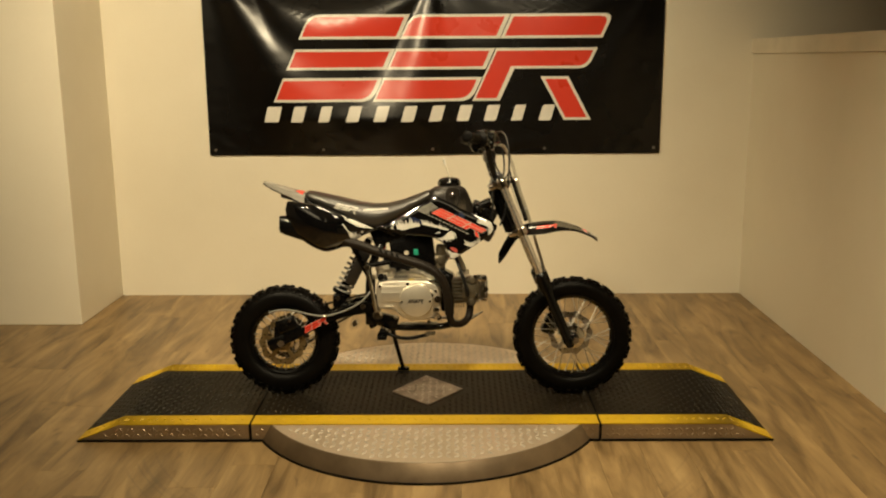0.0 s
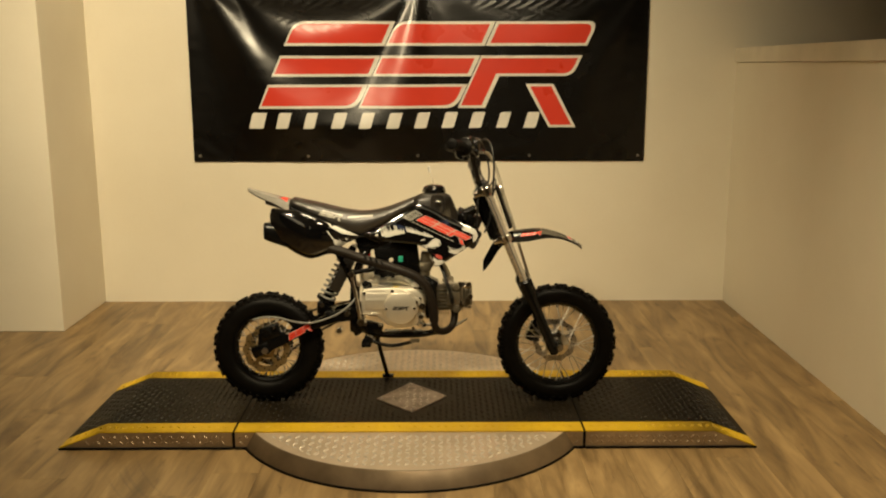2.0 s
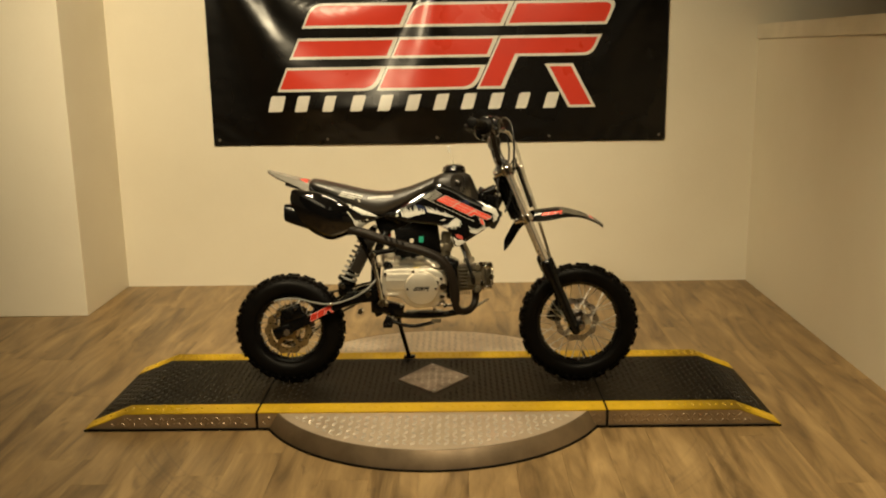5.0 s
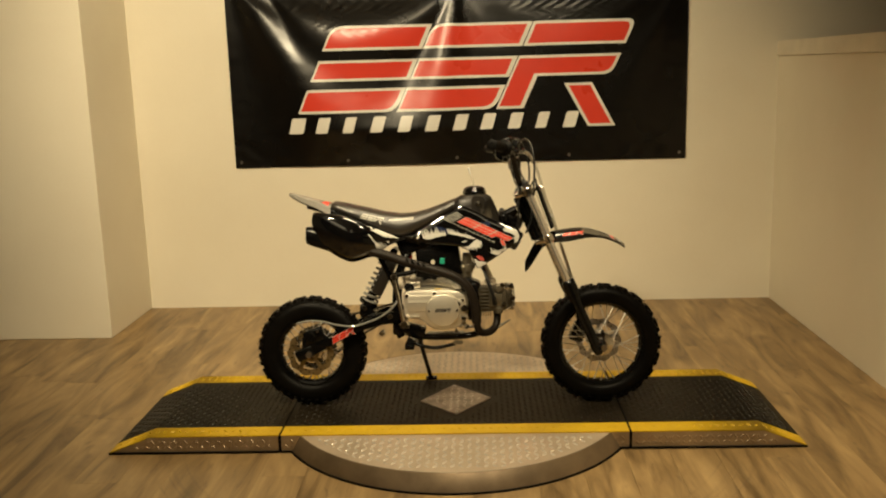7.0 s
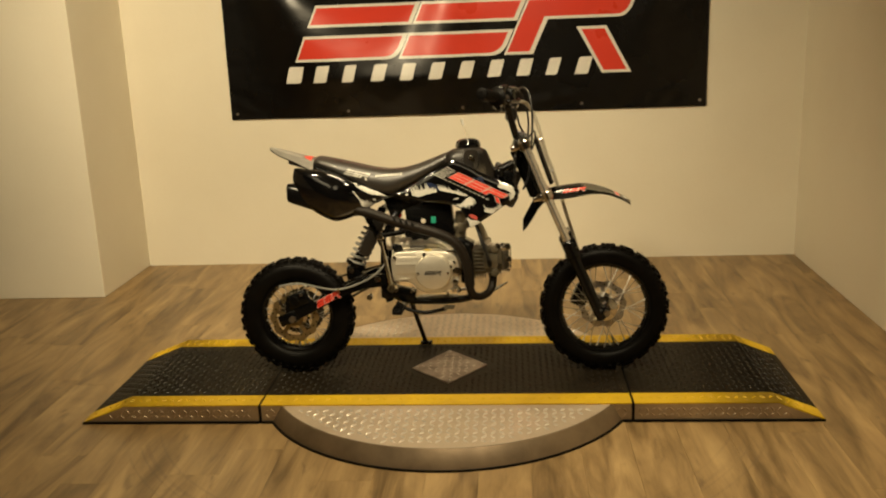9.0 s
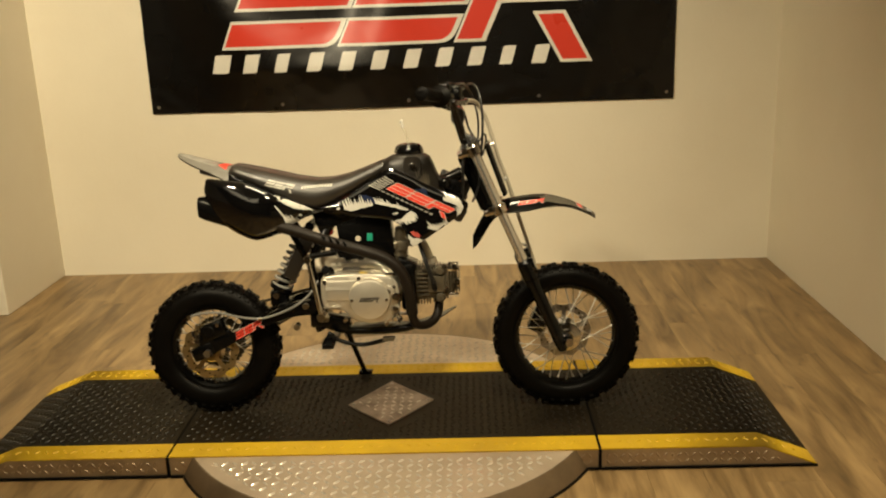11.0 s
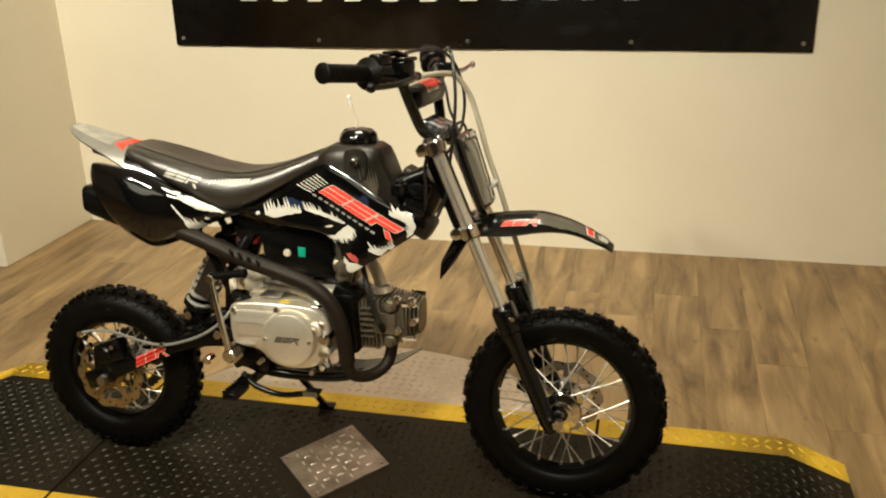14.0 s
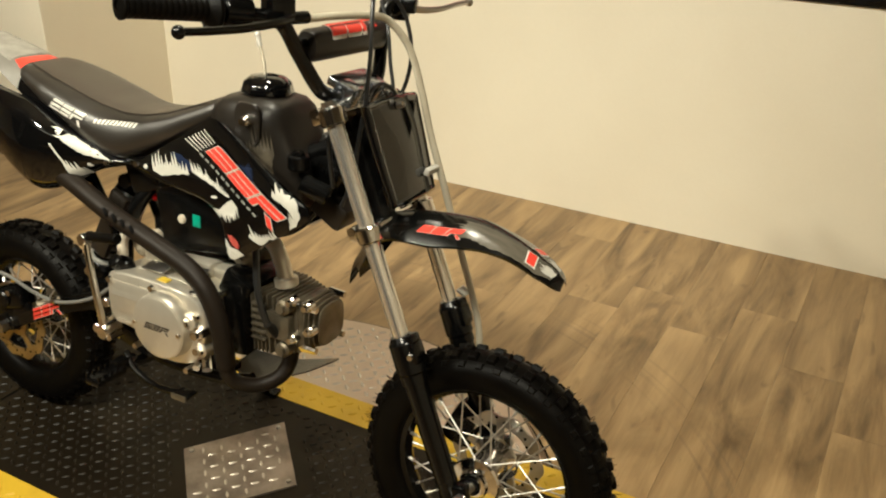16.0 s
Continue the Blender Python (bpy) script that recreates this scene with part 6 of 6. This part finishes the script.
simple("peg_bracket", SATIN, lambda bm: (tube(bm, [(-0.15, -0.11, 0.247), (-0.14, -0.07, 0.240), (-0.14, 0.07, 0.240), (-0.15, 0.11, 0.247)], 0.011), box(bm, (-0.10, 0, 0.245), (0.10, 0.06, 0.006), None, 0.003)), label="black peg bracket under the engine")
simple("lower_frame", SATIN, lambda bm: (tube(bm, [(-0.19, -0.06, 0.285), (-0.12, -0.078, 0.264), (-0.03, -0.082, 0.259), (0.06, -0.078, 0.262), (0.115, -0.07, 0.275)], 0.0115, 12), box(bm, (-0.02, -0.05, 0.262), (0.14, 0.06, 0.016), None, 0.004), box(bm, (-0.135, -0.075, 0.288), (0.085, 0.05, 0.04), pose(0, 0, 0, 0, 14), 0.006)), label="black lower frame rail under the engine")
simple("brake_pedal", SATIN, lambda bm: (tube(bm, [(-0.155, -0.105, 0.262), (-0.12, -0.118, 0.240), (-0.06, -0.125, 0.228), (0.0, -0.135, 0.240), (0.02, -0.14, 0.248)], 0.0065, 10), box(bm, (0.026, -0.145, 0.252), (0.036, 0.032, 0.006), None, 0.004)), label="black rear brake pedal")
simple("pedal_pad", DARK_ALLOY, lambda bm: box(bm, (0.026, -0.1625, 0.252), (0.033, 0.003, 0.011), None, 0.001), label="worn edge of the brake pedal")
simple("side_stand", SATIN, lambda bm: (tube(bm, [(-0.125, 0.075, 0.232), (-0.118, 0.11, 0.18), (-0.105, 0.18, 0.10), (-0.094, 0.235, 0.036)], 0.0085, 12), box(bm, (-0.092, 0.244, 0.0315), (0.045, 0.028, 0.009), pose(0, 0, 0, 6), 0.003), box(bm, (-0.125, 0.072, 0.235), (0.035, 0.02, 0.03), None, 0.004)), label="black side stand, folded out")
simple("stand_spring", STEEL, lambda bm: cyl(bm, (-0.148, 0.085, 0.235), (-0.113, 0.13, 0.158), 0.006), label="stand spring")
simple("bash_plate", SATIN, lambda bm: loft(bm, [[(x, y0, z), (x, y1, z), (x, y1, z - 0.003), (x, y0, z - 0.003)] for x, y0, y1, z in ((0.02, -0.02, 0.06, 0.250), (0.08, -0.03, 0.065, 0.248), (0.12, -0.03, 0.065, 0.256), (0.18, 0.0, 0.06, 0.278), (0.222, 0.030, 0.044, 0.300))]), label="thin glossy black bash plate under the engine")
simple("gear_lever", STEEL, lambda bm: (tube(bm, [(-0.03, 0.10, 0.285), (0.03, 0.12, 0.262), (0.09, 0.13, 0.258)], 0.006), cyl(bm, (0.09, 0.125, 0.258), (0.09, 0.155, 0.258), 0.008, None, 12, 0.002)), label="gear lever")

# ---- front brake, hoses and cables ----
simple("front_caliper", SATIN, lambda bm: (box(bm, (0.478, 0.060, 0.243), (0.055, 0.045, 0.075), pose(0, 0, 0, 0, 24), 0.008), cyl(bm, (0.478, 0.07, 0.25), (0.478, 0.095, 0.25), 0.017, None, 18, 0.003)), label="black front brake caliper")
simple("front_brake_hose", HOSE, lambda bm: tube(bm, [(0.254, -0.12, 0.922), (0.270, -0.06, 0.924), (0.288, 0.0, 0.922), (0.302, 0.035, 0.913), (0.326, 0.060, 0.873), (0.346, 0.070, 0.81), (0.366, 0.073, 0.74), (0.388, 0.074, 0.68), (0.424, 0.088, 0.56), (0.455, 0.099, 0.46), (0.473, 0.099, 0.39), (0.480, 0.085, 0.29)], 0.0060, 10), label="clear front brake hose")
for p, size in (((0.383, 0.058, 0.686), (0.010, 0.046, 0.013)), ((0.440, 0.09, 0.475), (0.02, 0.026, 0.006))):
    simple("hose_clip", SILVER, lambda bm: box(bm, p, size, pose(0, 0, 0, 0, 22), 0.003), label="bright hose clip")
simple("throttle_cable", CABLE, lambda bm: tube(bm, [(0.235, -0.14, 0.968), (0.25, -0.06, 0.972), (0.268, 0.03, 0.968), (0.290, 0.09, 0.93), (0.305, 0.105, 0.86), (0.298, 0.09, 0.79), (0.27, 0.05, 0.74), (0.22, 0.02, 0.70)], 0.0034, 8), label="black throttle cable")
simple("control_cable", CABLE, lambda bm: tube(bm, [(0.248, 0.16, 0.935), (0.262, 0.10, 0.958), (0.285, 0.03, 0.972), (0.305, -0.018, 0.95), (0.315, -0.035, 0.88), (0.312, -0.04, 0.80), (0.305, -0.045, 0.74), (0.30, -0.05, 0.68), (0.28, -0.05, 0.63)], 0.0036, 8), label="black control cable")
simple("wiring_loom", CABLE, lambda bm: (tube(bm, [(0.235, 0.12, 0.93), (0.262, 0.10, 0.89), (0.275, 0.09, 0.84), (0.30, 0.06, 0.80), (0.31, 0.02, 0.78)], 0.0032, 8), tube(bm, [(0.27, -0.03, 0.79), (0.255, -0.05, 0.74), (0.255, -0.045, 0.69), (0.25, -0.03, 0.65)], 0.004, 8), tube(bm, [(0.30, -0.03, 0.80), (0.32, -0.01, 0.825), (0.325, 0.03, 0.80), (0.315, 0.04, 0.76)], 0.003, 8)), label="black wires behind the number plate")

# ---- floor planks ----
floor_bm = bmesh.new()
box(floor_bm, (-0.31, -1.45, -0.06), (8.02, 6.55, 0.112))
floor = tagged(part("floor", floor_bm, material("sub_floor", (0.15, 0.10, 0.055), 0.8), smooth=0), "weathered oak-look plank floor with scuff marks", "floor", kind="structure")
PW, PL = 0.152, 1.22
rnd = random.Random(11)


def plank_shape(bm, x, y, w, l, m=None):
    e = 0.0006
    low = [(x - w / 2 + 0.00015, y - l / 2 + 0.00015), (x + w / 2 - 0.00015, y - l / 2 + 0.00015), (x + w / 2 - 0.00015, y + l / 2 - 0.00015), (x - w / 2 + 0.00015, y + l / 2 - 0.00015)]
    top = [(x - w / 2 + e, y - l / 2 + e), (x + w / 2 - e, y - l / 2 + e), (x + w / 2 - e, y + l / 2 - e), (x - w / 2 + e, y + l / 2 - e)]
    a = [bm.verts.new((*p, -0.004)) for p in low]
    b = [bm.verts.new((*p, -0.0005)) for p in low]
    c = [bm.verts.new((*p, 0.0)) for p in top]
    ring_faces(bm, a, b)
    ring_faces(bm, b, c)
    bm.faces.new(c)


bm = bmesh.new()
plank_shape(bm, 0, 0, PW, PL)
me = bpy.data.meshes.new("plank")
bm.to_mesh(me)
bm.free()
me.materials.append(PLANK)
rest = bmesh.new()
count = 0
x = -4.2
while x < 3.62:
    offset = rnd.uniform(0, PL)
    y = BACK + 0.01 - PL / 2 + offset
    while y + PL / 2 > -4.59:
        near = -2.4 < x < 1.75 and -1.9 < y - PL / 2 + 0.3
        hidden = x < LEFT - PW and y - PL / 2 > 1.12
        if not hidden and y - PL / 2 < BACK:
            top, bottom = min(y + PL / 2, BACK + 0.06), max(y - PL / 2, -4.66)
            if near and count < 300 and top == y + PL / 2:
                ob = new("plank", me)
                ob.location = (x, y, 0)
                ob.parent = floor
                count += 1
            elif top - bottom > 0.01:
                plank_shape(rest, x, (top + bottom) / 2, PW, top - bottom)
        y -= PL
    x += PW
part("outer_planks", rest, PLANK, floor, "further planks of the same floor", 0)["kind"] = "stuff"
